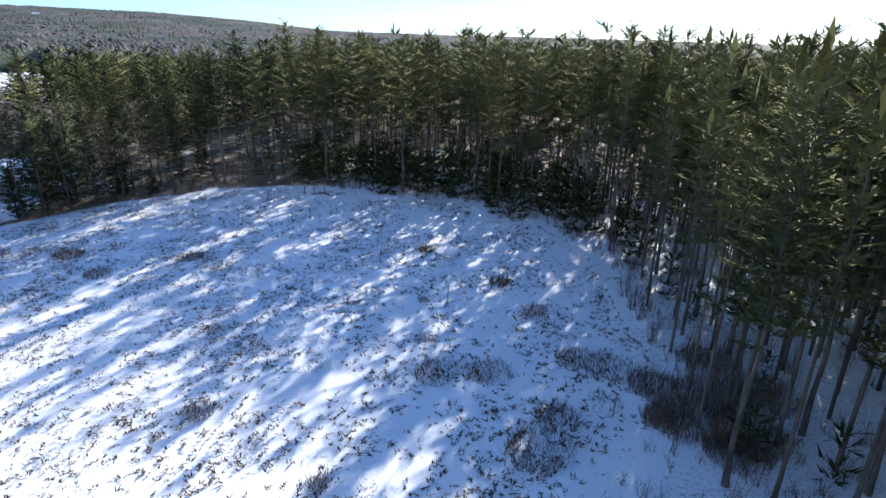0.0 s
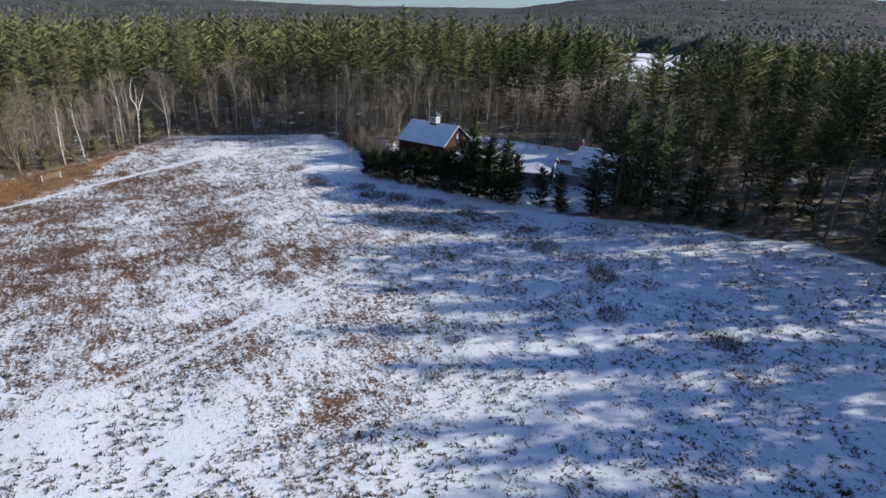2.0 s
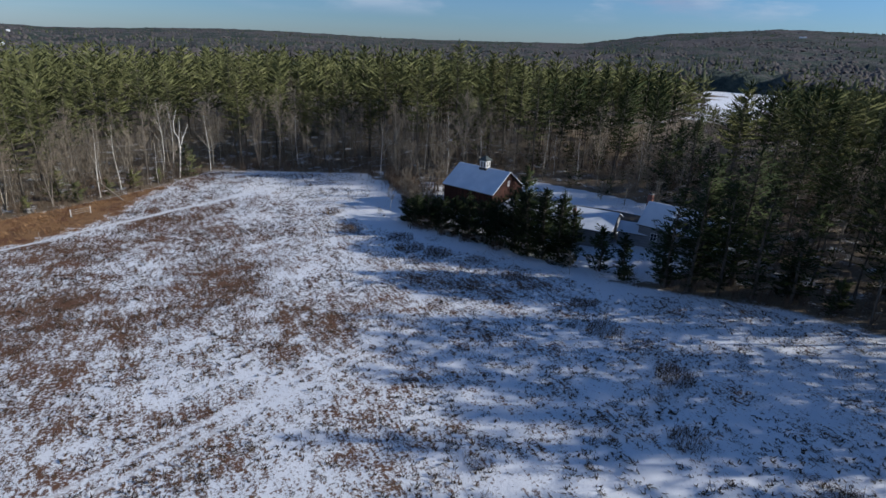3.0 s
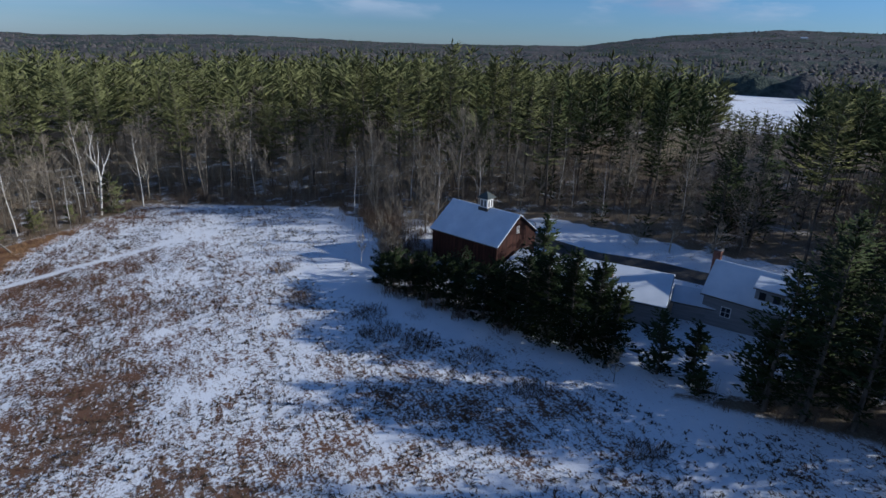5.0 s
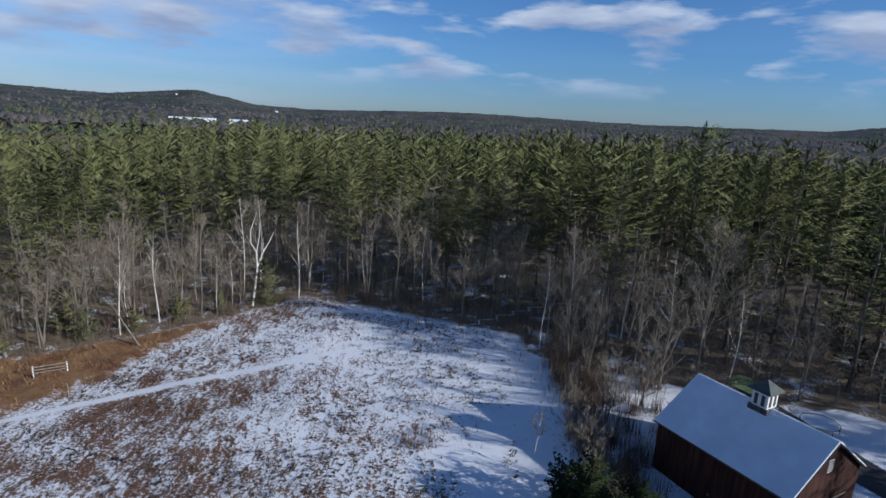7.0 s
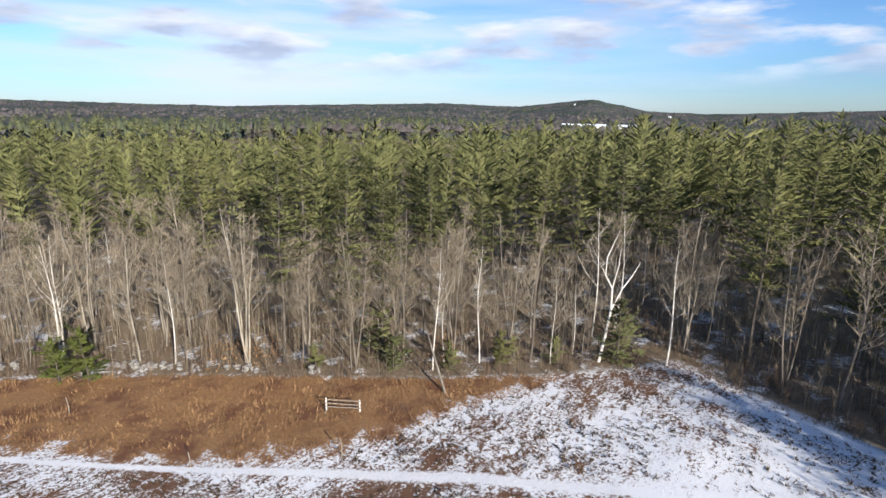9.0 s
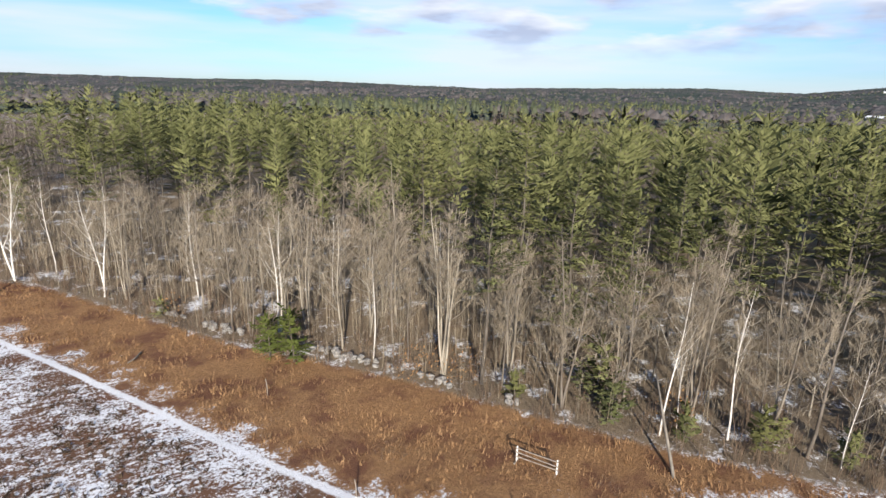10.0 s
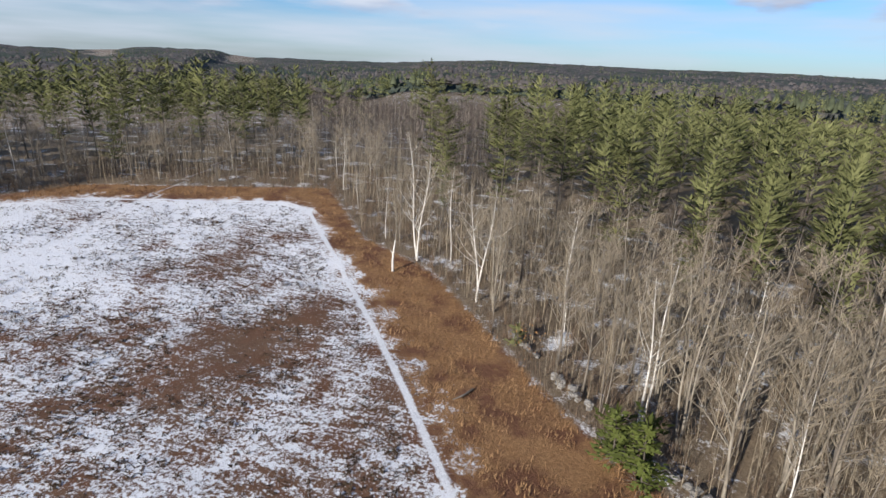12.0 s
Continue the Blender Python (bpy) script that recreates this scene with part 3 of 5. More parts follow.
for k, (h, sp, fi, li, tr, stems, bark) in enumerate([(17, 0.25, 0.34, 23, 0.14, 1, M_GREYBARK), (14, 0.26, 0.36, 20, 0.10, 1, M_GREYBARK), (18, 0.23, 0.42, 22, 0.15, 1, M_GREYBARK),
                                                  (12, 0.28, 0.26, 14, 0.08, 1, M_GREYBARK), (15, 0.22, 0.45, 13, 0.10, 1, M_BIRCH), (17, 0.2, 0.36, 10, 0.11, 3, M_GREYBARK), (10, 0.28, 0.25, 13, 0.06, 1, M_GREYBARK)]):
    a, b = make_bare(200 + k, h, sp, fi, li, tr, stems)
    BARES.append((a.make("trunk", bark, True), b.make("branchwork", M_TWIG)))

PINE_LABEL = "tall white pine with dark green layered boughs at the wood's edge"
BARE_LABEL = "leafless grey-barked hardwood tree with fine twigs"


def bare_share(x, y, d, hollow):
    if hollow:
        return 0.3
    if x > -66 and y > -10:
        return 0.05
    az, far = math.degrees(math.atan2(y - 20, x + 104)), math.hypot(x + 104, y - 20)
    if y < -35 and (-84 < az < -66 or -92 < az < -66 and far > 125) and far < 270:
        return 0.975
    if y < -30 and x > -92:
        return 0.88 if d < 22 else 0.06
    if y > 55 and x < -50:
        return (0.95 if d < 9 else 0.7 if d < 15 else 0.12) if x < -128 else 0.82 if d < 11 else 0.1
    if x < -92 and y < -4:
        return 1.0 if d < 8 else 0.9 if d < 18 else 0.6 if d < 26 else 0.07
    return 0.97 if d < 6 else 0.74 if d < 13 else 0.5 if d < 20 else 0.07


rng = random.Random(5)
spots = []
for i in range(-70, 34):
    for j in range(-60, 75):
        x, y = i * 4.2 - 20 + rng.uniform(-2, 2), j * 4.2 + 10 + rng.uniform(-2, 2)
        spots.append((x, y))
arr = np.array(spots)
DEPTH = field_depth(arr[:, 0], arr[:, 1])
DEPTH = np.minimum(DEPTH, np.where(DEPTH > 0, line_dist(YARD, arr[:, 0], arr[:, 1], True) + 0.5, DEPTH))
BLOCK = inside(YARD, arr[:, 0], arr[:, 1]) | inside(FAR_FIELD, arr[:, 0], arr[:, 1])
near_pines, near_bares, mid_spots, taken = [], [], [], {}
LOW = inside(HOLLOW, arr[:, 0], arr[:, 1])
for (x, y), d, blk, hollow in zip(spots, DEPTH, BLOCK, LOW):
    if blk or d < 1.2 or d > 230:
        continue
    share = bare_share(x, y, d, hollow)
    if noise.noise((x * 0.012, y * 0.012, 2)) > 0.22 and d > 45 and y > -20:
        share = max(share, 0.75)
    kind = "bare" if rng.random() < share else "pine"
    if kind == "pine" and rng.random() < (0.12 if x > -60 and y > -10 else 0.1):
        continue
    unseen = x > 0 and y < 5
    if kind == "pine":
        cell = (int(x // 5.5), int(y // 5.5))
        if any(math.hypot(x - a, y - b) < (3.6 if (x > -60 and y > -10) or y > 72 else 4.9) for i in (-1, 0, 1) for k in (-1, 0, 1) for a, b in taken.get((cell[0] + i, cell[1] + k), ())):
            continue
        taken.setdefault(cell, []).append((x, y))
    if math.hypot(x, y) < 15 or (math.hypot(x, y) < 30 and y > 4 and x < 13) or math.hypot(x, y) < 23 or (x > 60 and y < 40) or (unseen and d > 70):
        continue
    mid_spots.append((d, x, y, kind, unseen, hollow))
mid_spots.sort()
rest = []
for d, x, y, kind, unseen, hollow in mid_spots:
    lst = near_pines if kind == "pine" else near_bares
    lim = 205 if kind == "pine" else 290
    if len(lst) < lim and d < 40 and not unseen and not hollow:
        lst.append((x, y))
    else:
        rest.append((d, x, y, kind, hollow))


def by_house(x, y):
    """The stands round the yard and the hollow behind it, their shade put into the needle colour."""
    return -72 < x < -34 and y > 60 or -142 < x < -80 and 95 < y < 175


def stature(x, y):
    """The woods stand tallest to the north-east and lower behind the house."""
    if x > 10 and 0 < y < 70:
        return 0.80
    if x > -41 and y > 0:
        return 0.90
    if x > -68 and y > 0:
        return 0.62
    if x > -30 and y > -35:
        return 0.92
    if x > -40 and y > -50:
        return 0.74
    if x > -62 and y < -30:
        return 0.66
    if y > 96 and x > -150:
        return 0.72
    return 0.86 if y > -25 else 0.78 if y > -35 else 0.70


def scatter_things():
    for protos, where, name, pnames, label, cat, group, lo, hi, seed in (
            (DARK_CONIFERS, [p for p in near_pines if by_house(*p)], "tall_hemlock", ("trunk", "crown"), "tall conifer behind the meadow, shade put into its dark needle colour", "tree", "hemlocks by the house", 0.80, 1.06, 14),
            (PINES, [p for p in near_pines if (p[0] < -41 or p[1] < 0) and not by_house(*p)], "white_pine", ("trunk", "crown"), PINE_LABEL, "tree", "pines round the field", 0.74, 1.12, 11),
            (TALL, [p for p in near_pines if p[0] >= -41 and p[1] >= 0 and not by_house(*p)], "white_pine", ("trunk", "crown"), "tall white pine with a bare lower trunk beside the meadow", "tree", "pines round the field", 0.92, 1.04, 13),
            (BARES, near_bares, "bare_tree", ("trunk", "branchwork"), BARE_LABEL, "tree", "bare trees round the field", 0.58, 1.3, 12)):
        r = random.Random(seed)
        roots = {}
        for x, y in where:
            k = r.randrange(len(protos))
            s = r.uniform(lo, hi) * stature(x, y)
            m = Matrix.LocRotScale((x, y, gz(x, y) - 0.05), Euler((0, 0, r.uniform(0, 6.28))), (s, s, s * r.uniform(0.95, 1.04)))
            if k not in roots:
                roots[k] = tree_thing(name, list(zip(pnames, protos[k])), label, cat, group)
                roots[k].matrix_basis = m
                continue
            c = copy_thing(roots[k], pose(0, 0, 0))
            c.matrix_basis = m


scatter_things()


# the woods behind, joined: simpler trees of the same kinds
def low_pine(seed, n=80, start=0.34, spread=4.9, h=24.0, tufts=5):
    """A pine of layered boughs, made of few blades."""
    r = random.Random(seed)
    s = Soup()
    whorls = max(4, n // 10)
    for k in range(whorls):
        t = (k + r.uniform(-0.25, 0.25)) / whorls
        t = min(max(t, 0.0), 0.97)
        ln = spread * ((0.6 + 0.4 * math.sin(min(1, t * 2.6) * 1.57)) * (1 - t) ** 0.52 + 0.05)
        off = r.uniform(0, 6.28)
        for b in range(5):
            a = off + 1.257 * b + r.uniform(-0.3, 0.3)
            l2 = ln * r.uniform(0.6, 1.15)
            z = h * (start + (1 - start) * t) + r.uniform(-0.5, 0.5)
            rise = (0.12 + 0.5 * t + r.uniform(-0.1, 0.15))
            d = np.array((math.cos(a), math.sin(a), rise))
            side = np.array((-math.sin(a), math.cos(a), 0))
            fine = (5 / tufts) ** 0.75
            for b2 in range(tufts):
                u = 0.2 + 0.76 * (b2 + r.uniform(0.2, 0.8)) / tufts
                k2 = r.uniform(-1, 1)
                p = np.array((0, 0, z)) + d * l2 * u + side * k2 * 0.30 * l2 * (1.1 - u)
                out = d + side * k2 * 0.7 + np.array((0, 0, r.uniform(0.0, 0.5)))
                ln2 = (0.30 * l2 + 0.35) * fine
                s.dart(p - out * ln2 * 0.35, p + out * ln2, (0.058 * l2 + 0.105) * fine)
    s.blade((0, 0, h - 2.2), (0, 0, h + 0.3), 0.3, (1, 0, 0))
    n = s.soft(0.12, 0.18)
    return np.array(s.v), s.f, n


def low_bare(seed):
    r = random.Random(seed)
    s = Soup()
    h = 15.0
    for _ in range(80):
        t = r.uniform(0.3, 0.95)
        a, ln = r.uniform(0, 6.28), 3.6 * (1.1 - t) * r.uniform(0.5, 1.2) + 0.8
        p = np.array((0.4 * ln * math.cos(a), 0.4 * ln * math.sin(a), h * t))
        tip = p + np.array((math.cos(a), math.sin(a), r.uniform(0.6, 1.6))) * ln * 0.6
        n0 = len(s.v)
        sd = np.array((math.sin(a), -math.cos(a), 0)) * 0.07
        s.v += [p - sd, p + sd, tip]
        s.f.append((n0, n0 + 1, n0 + 2))
    return np.array(s.v), s.f, None


def joined(name, places, protos, mat, label, trunk_mat=None):
    vs, fs, ns, base = [], [], [], 0
    r = random.Random(77)
    tv = Soup()
    for x, y, s, trunk in places:
        v, f, nv = protos[r.randrange(len(protos))]
        a = r.uniform(0, 6.28)
        c, sn = math.cos(a) * s, math.sin(a) * s
        z = gz(x, y)
        w = np.stack([x + v[:, 0] * c - v[:, 1] * sn, y + v[:, 0] * sn + v[:, 1] * c, z + v[:, 2] * s * r.uniform(0.9, 1.1)], 1)
        vs.append(w)
        if nv is not None:
            ns.append(np.stack([(nv[:, 0] * c - nv[:, 1] * sn) / s, (nv[:, 0] * sn + nv[:, 1] * c) / s, nv[:, 2]], 1))
        fs += [tuple(i + base for i in q) for q in f]
        base += len(v)
        if trunk:
            top = trunk * s
            tv.tube([(x, y, z - 0.3), (x + r.uniform(-0.3, 0.3), y + r.uniform(-0.3, 0.3), z + top)], [0.19 * s if trunk > 15 else 0.13 * s, 0.03], 3)
    tagged(new(name, mesh(name, np.concatenate(vs).tolist(), fs, mat, bool(ns), np.concatenate(ns).tolist() if ns else None)), label, "woods", kind="stuff")
    if tv.v:
        tagged(new("woodland_trunks", tv.make("woodland_trunks", trunk_mat, True)), "straight trunks standing close in the woods", "trunks", kind="stuff")


r5 = random.Random(9)
LQ = [low_pine(k, 46, tufts=4) for k in range(6)]
LP, LB = [low_pine(k) for k in range(6)], [low_bare(k) for k in range(5)]
LN = [low_pine(60 + k, 120, 0.36, 5.4, 24.0, 9) for k in range(6)]
pn, pp, pq, ph, bb = [], [], [], [], []
for d, x, y, kind, low in rest:
    if kind == "pine":
        (ph if by_house(x, y) and d < 110 else pn if d < 48 and x < -85 and y < 50 else pp if d < 110 else pq).append((x, y, (0.5 if low else 1) * r5.uniform(0.76, 1.12) * stature(x, y), 22 if d < 70 else 0))
    else:
        bb.append((x, y, r5.uniform(0.35, 0.6) if low else r5.uniform(0.8, 1.2) * stature(x, y), 14 if d < 120 else 0))
FARP = [low_pine(k, 26, tufts=4) for k in range(20, 25)]
far_p, far_b = [], []
for _ in range(4400):
    a, rad = r5.uniform(0, 2 * math.pi), 180 + 560 * r5.random() ** 0.8
    x, y = -60 + rad * math.cos(a), 25 + rad * math.sin(a)
    deg = math.degrees(a)
    if 320 < deg or deg < 55:
        continue
    far_p.append((x, y, deg))
fx = np.array([(x, y) for x, y, _ in far_p])
keep = (field_depth(fx[:, 0], fx[:, 1]) > 225) & ~inside(FAR_FIELD, fx[:, 0], fx[:, 1]) & ~inside(HOLLOW, fx[:, 0], fx[:, 1])
places_p, places_b = [], []
for (x, y), k in zip(fx, keep):
    if not k:
        continue
    if noise.noise((x * 0.006, y * 0.006, 2)) > 0.12:
        places_b.append((x, y, r5.uniform(0.9, 1.3), 0))
    else:
        places_p.append((x, y, r5.uniform(0.66, 0.9), 0))
joined("edge_pine_woods", pn, LN, M_PINE, "full-crowned white pines standing behind the bare trees", M_PINEBARK)
joined("hemlock_woods", ph, LP, M_SPRUCE, "conifer woods standing behind the house, shade put into their dark needle colour", M_PINEBARK)
joined("pine_woods", pp, LP, M_PINE, "dense white pine woods behind the field's edge", M_PINEBARK)
joined("deep_pine_woods", pq, LQ, M_PINE, "white pine woods deep behind the field")
joined("bare_woods", bb, LB, M_FARTWIG, "leafless hardwoods standing among the pines", M_GREYBARK)
bq = []
for _ in range(1500):
    x, y = r5.uniform(-125, -55), r5.uniform(78, 150)
    bq.append((x, y, r5.uniform(0.22, 0.5), 0))
bxy = np.array([q[:2] for q in bq])
bok = ~inside(YARD, bxy[:, 0], bxy[:, 1]) & (field_depth(bxy[:, 0], bxy[:, 1]) > 10) & (line_dist(YARD, bxy[:, 0], bxy[:, 1], True) < 34)
joined("yard_brush", [q for q, k in zip(bq, bok) if k][:430], LB, M_BRUSH, "dark leafless brush crowding behind the snowy lawn")
joined("far_pine_woods", places_p, FARP, M_PINE, "pine woods stretching away toward the hills")
joined("far_bare_woods", places_b, LB, M_FARTWIG, "leafless woods stretching away toward the hills")

# close-set pines with bare poles along the field's east side
POLES = [low_pine(70 + k, 90, 0.50, 2.9, 24.0, 6) for k in range(5)]
FRONT = [low_pine(80 + k, 100, 0.50, 2.8, 24.0, 26) for k in range(5)]
ROW = []
for k in range(900):
    t, off = r5.random(), 0.4 + 26 * r5.random() ** 1.3
    x, y = 14.5 + 4.5 * min(1.0, t * 1.6) + off, 19 + 56 * t
    if math.hypot(x, y) > 27 and all(math.hypot(x - a, y - b) > 2.7 for a, b, _, _ in ROW):
        ROW.append((x, y, r5.uniform(0.76, 0.95), 22))
for protos_, far_ in ((FRONT, False), (POLES, True)):
    joined("close_set_pines", [q for q in ROW if (q[0] > 27.5) == far_], protos_, M_PINE, "close-set tall pines with bare dark poles beside the meadow", M_PINEBARK)


def hill_trees():
    """Single crowns that roughen the wooded hills and their skyline."""
    r = random.Random(19)
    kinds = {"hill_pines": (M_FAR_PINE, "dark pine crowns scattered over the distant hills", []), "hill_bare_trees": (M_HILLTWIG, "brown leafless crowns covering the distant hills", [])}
    for _ in range(21000):
        az, far = radians(r.uniform(62, 318)), 520 + 3200 * r.random() ** 1.5
        x, y = -60 + far * math.cos(az), 25 + far * math.sin(az)
        pine = noise.noise((x * 0.0035, y * 0.0035, 2)) + 0.5 * noise.noise((x * 0.011, y * 0.011, 6)) + r.gauss(0, 0.15) > 0.27
        kinds["hill_pines" if pine else "hill_bare_trees"][2].append((x, y, pine))
    for name, (mat, label, spots_) in kinds.items():
        p = np.array([q[:2] for q in spots_])
        keep_ = ~inside(FAR_FIELD, p[:, 0], p[:, 1])
        p = p[keep_]
        z = ground_z(p[:, 0], p[:, 1])
        verts, faces = [], []
        for (x, y), g0 in zip(p, z):
            n0, a0 = len(verts), r.uniform(0, 6.28)
            wide, tall = (r.uniform(2.6, 4.6), r.uniform(14, 21)) if name == "hill_pines" else (r.uniform(3.5, 6.5), r.uniform(12, 17))
            mid = g0 + tall * (0.45 if name == "hill_pines" else 0.7)
            for k in range(5):
                a = a0 + 1.257 * k
                w = wide * r.uniform(0.6, 1.15)
                verts.append((x + w * math.cos(a), y + w * math.sin(a), mid + r.uniform(-1.5, 1.5)))
            verts.append((x, y, g0 + tall))
            faces += [(n0 + k, n0 + (k + 1) % 5, n0 + 5) for k in range(5)]
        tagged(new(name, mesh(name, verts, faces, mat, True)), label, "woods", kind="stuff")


hill_trees()

# dark low evergreens added under the pines to stand in for the shade there
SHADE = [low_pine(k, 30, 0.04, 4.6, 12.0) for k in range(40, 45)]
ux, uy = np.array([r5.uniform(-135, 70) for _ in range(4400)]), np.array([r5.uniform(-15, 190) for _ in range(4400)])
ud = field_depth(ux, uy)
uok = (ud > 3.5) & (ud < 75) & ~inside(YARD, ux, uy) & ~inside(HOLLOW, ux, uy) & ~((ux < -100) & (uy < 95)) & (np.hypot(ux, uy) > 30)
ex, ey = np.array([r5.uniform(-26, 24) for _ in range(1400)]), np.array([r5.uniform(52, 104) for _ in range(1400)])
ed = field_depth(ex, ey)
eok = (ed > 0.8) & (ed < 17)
joined("evergreen_understory", [(x, y, r5.uniform(0.16, 0.42), 0) for x, y in zip(ux[uok], uy[uok])][:850] + [(x, y, r5.uniform(0.3, 0.6), 0) for x, y in zip(ex[eok], ey[eok])][:190], SHADE, M_SPRUCE, "dark young evergreens added to stand in for shade under the pines")


# ---------------------------------------------------------------- evergreens of the yard and single trees
def conifer(name, seed, x, y, h, r, mat, label, group="", start=0.03, whorl=0.5, sprays=11, needle=0.72, thick=1.7):
    a, b = make_pine(seed, h, start, r, whorl, int(sprays * 1.5), 0.03 * h / 2 + 0.03, needle, thick=thick)
    root = new(name)
    part("trunk", a.make("trunk", M_PINEBARK, True), root)
    tagged(part("crown", b.make("crown", mat, True, b.soft()), root), kind="stuff")
    root.matrix_basis = pose(x, y, gz(x, y) - 0.05)
    return tagged(root, label, "tree", group)


HEDGE = [(-98.6, 58.9, 3.2, 1.9), (-96.6, 59.6, 3.6, 2.2), (-94.6, 60.8, 3.9, 2.2), (-92.6, 62.2, 4.2, 2.4), (-90.4, 63.6, 4.6, 2.4), (-88.2, 64.9, 4.9, 2.5), (-86.0, 66.0, 5.2, 2.5), (-83.8, 67.2, 6.0, 2.5),
         (-81.6, 68.4, 7.0, 2.5), (-79.4, 69.6, 7.8, 2.5), (-77.2, 70.8, 8.3, 2.4), (-75.0, 71.9, 8.2, 2.2), (-73.3, 72.7, 6.6, 1.9)]
for k, (x, y, h, r) in enumerate(HEDGE):
    conifer("hedge_evergreen", 300 + k, x, y, h * 1.2, r * 1.25, M_YEW, "dense dark evergreen grown into a hedge beside the yard", "evergreen hedge", 0.0, 0.36, 30, 0.36, 2.6)
    if k % 2 == 0 and k < 10:
        conifer("hedge_evergreen", 315 + k, x - 0.8, y + 2.2, h * 1.15, r * 1.2, M_YEW, "dense dark evergreen grown into a hedge beside the yard", "evergreen hedge", 0.0, 0.36, 26, 0.36, 2.6)
for k, (x, y, h, r) in enumerate([(-85.0, 72.4, 11.4, 2.7), (-81.6, 73.6, 8.6, 3.2), (-79.0, 75.0, 7.4, 2.8)]):
    conifer("spruce", 330 + k, x, y, h, r, M_SPRUCE, "tall dark spruce between the barn and the low wing", "yard spruces", 0.02, 0.55, 13)
for k, (x, y, h, r) in enumerate([(-70.2, 75.2, 6.2, 2.2), (-67.9, 77.0, 5.6, 1.9), (-66.2, 76.0, 2.0, 1.6), (-63.2, 79.2, 7.5, 2.4), (-52.5, 88.2, 5.0, 2.0), (-47.5, 88.6, 4.2, 1.8)]):
    conifer("spruce", 340 + k, x, y, h, r, M_SPRUCE, "small dark conical spruce on the snow before the house", "yard spruces", 0.0, 0.45, 11)
for k, (x, y, h, r) in enumerate([(-62.0, 78.6, 12.5, 3.3), (-59.6, 80.0, 15.0, 3.5), (-57.0, 82.0, 13.5, 3.3), (-61.4, 83.2, 16.0, 3.6), (-54.6, 84.6, 14.0, 3.4), (-64.4, 86.4, 14.5, 3.4), (-58.8, 86.6, 17.0, 3.7), (-65.6, 93.5, 13.0, 3.3), (-89.5, 105.5, 13.0, 3.6), (-86.6, 108.5, 15.0, 3.8), (-92.5, 111.5, 12.0, 3.4), (-51.5, 87.0, 12.0, 3.2)]):
    conifer("hemlock", 380 + k, x, y, h, r, M_SPRUCE, "tall dark hemlock crowding the yard of the house", "hemlocks by the house", 0.10, 0.75, 12)
M_FIR = leafy("young_fir_needles", (0.045, 0.068, 0.022), (0.15, 0.175, 0.055))
for k, (x, y, h) in enumerate([(-111.0, -15.8, 4.2), (-112.7, -13.6, 5.2)]):
    conifer("young_fir", 350 + k, x, y, h, 2.1, M_FIR, "young yellow-green fir at the edge of the russet sedge", "young firs", 0.0, 0.45, 13)
for k, (x, y, h) in enumerate([(-131.5, 9.0, 3.4), (-134.5, 13.5, 2.8), (-138.0, 17.5, 3.6), (-141.5, 22.0, 2.6), (-103.5, -30.0, 2.2), (-127.2, 2.0, 2.4), (-144.8, 27.6, 6.5), (-133.0, 6.0, 6.0)]):
    conifer("young_pine", 360 + k, x, y, h, 0.36 * h + 0.4, M_PINE, "young green pine among the bare saplings", "young pines", 0.02, 0.5, 9)


def bare(name, seed, x, y, h, bark, label, spread=0.24, first=0.36, limbs=15, r=0.13, stems=1, group=""):
    a, b = make_bare(seed, h, spread, first, limbs, r, stems)
    root = new(name)
    part("trunk", a.make("trunk", bark, True), root)
    tagged(part("branchwork", b.make("branchwork", M_TWIG), root), kind="stuff")
    root.matrix_basis = pose(x, y, gz(x, y) - 0.05)
    return tagged(root, label, "tree", group)


def forked_birch():
    """The white birch with a crooked fork at the field's corner."""
    s = Soup()
    s.tube([(0, 0, -0.3), (0.05, 0.5, 2.8), (0, 0.9, 5.6)], [0.18, 0.15, 0.13], 7)
    s.tube([(0, 0.9, 5.6), (0.1, 0.8, 8.0), (0, 0.0, 9.4), (-0.1, 0.1, 11.2), (0, 1.1, 13.9)], [0.12, 0.10, 0.08, 0.06, 0.015], 6)
    s.tube([(0, 0.9, 5.6), (-0.2, 2.0, 7.8), (-0.1, 2.9, 9.2), (-0.3, 3.8, 10.6)], [0.10, 0.08, 0.06, 0.015], 6)
    s.tube([(0.1, 0.8, 8.0), (0.3, 1.2, 10.4), (0.2, 1.3, 12.2)], [0.07, 0.05, 0.012], 5)
    s.tube([(-0.2, 2.0, 7.8), (-0.4, 2.1, 9.6)], [0.05, 0.012], 4)
    s.tube([(0, 0.8, 5.0), (0.1, 1.7, 5.2), (0, 2.3, 5.7)], [0.05, 0.04, 0.012], 4)
    s.tube([(0, 0.0, 9.4), (-0.2, -0.6, 10.6)], [0.04, 0.01], 4)
    root = new("white_birch")
    part("trunk", s.make("trunk", M_BIRCH, True), root)
    root.matrix_basis = pose(-143.9, 26.0, gz(-143.9, 26.0), 0, 0, 40)
    return tagged(root, "dead white birch forking into two crooked limbs", "tree")


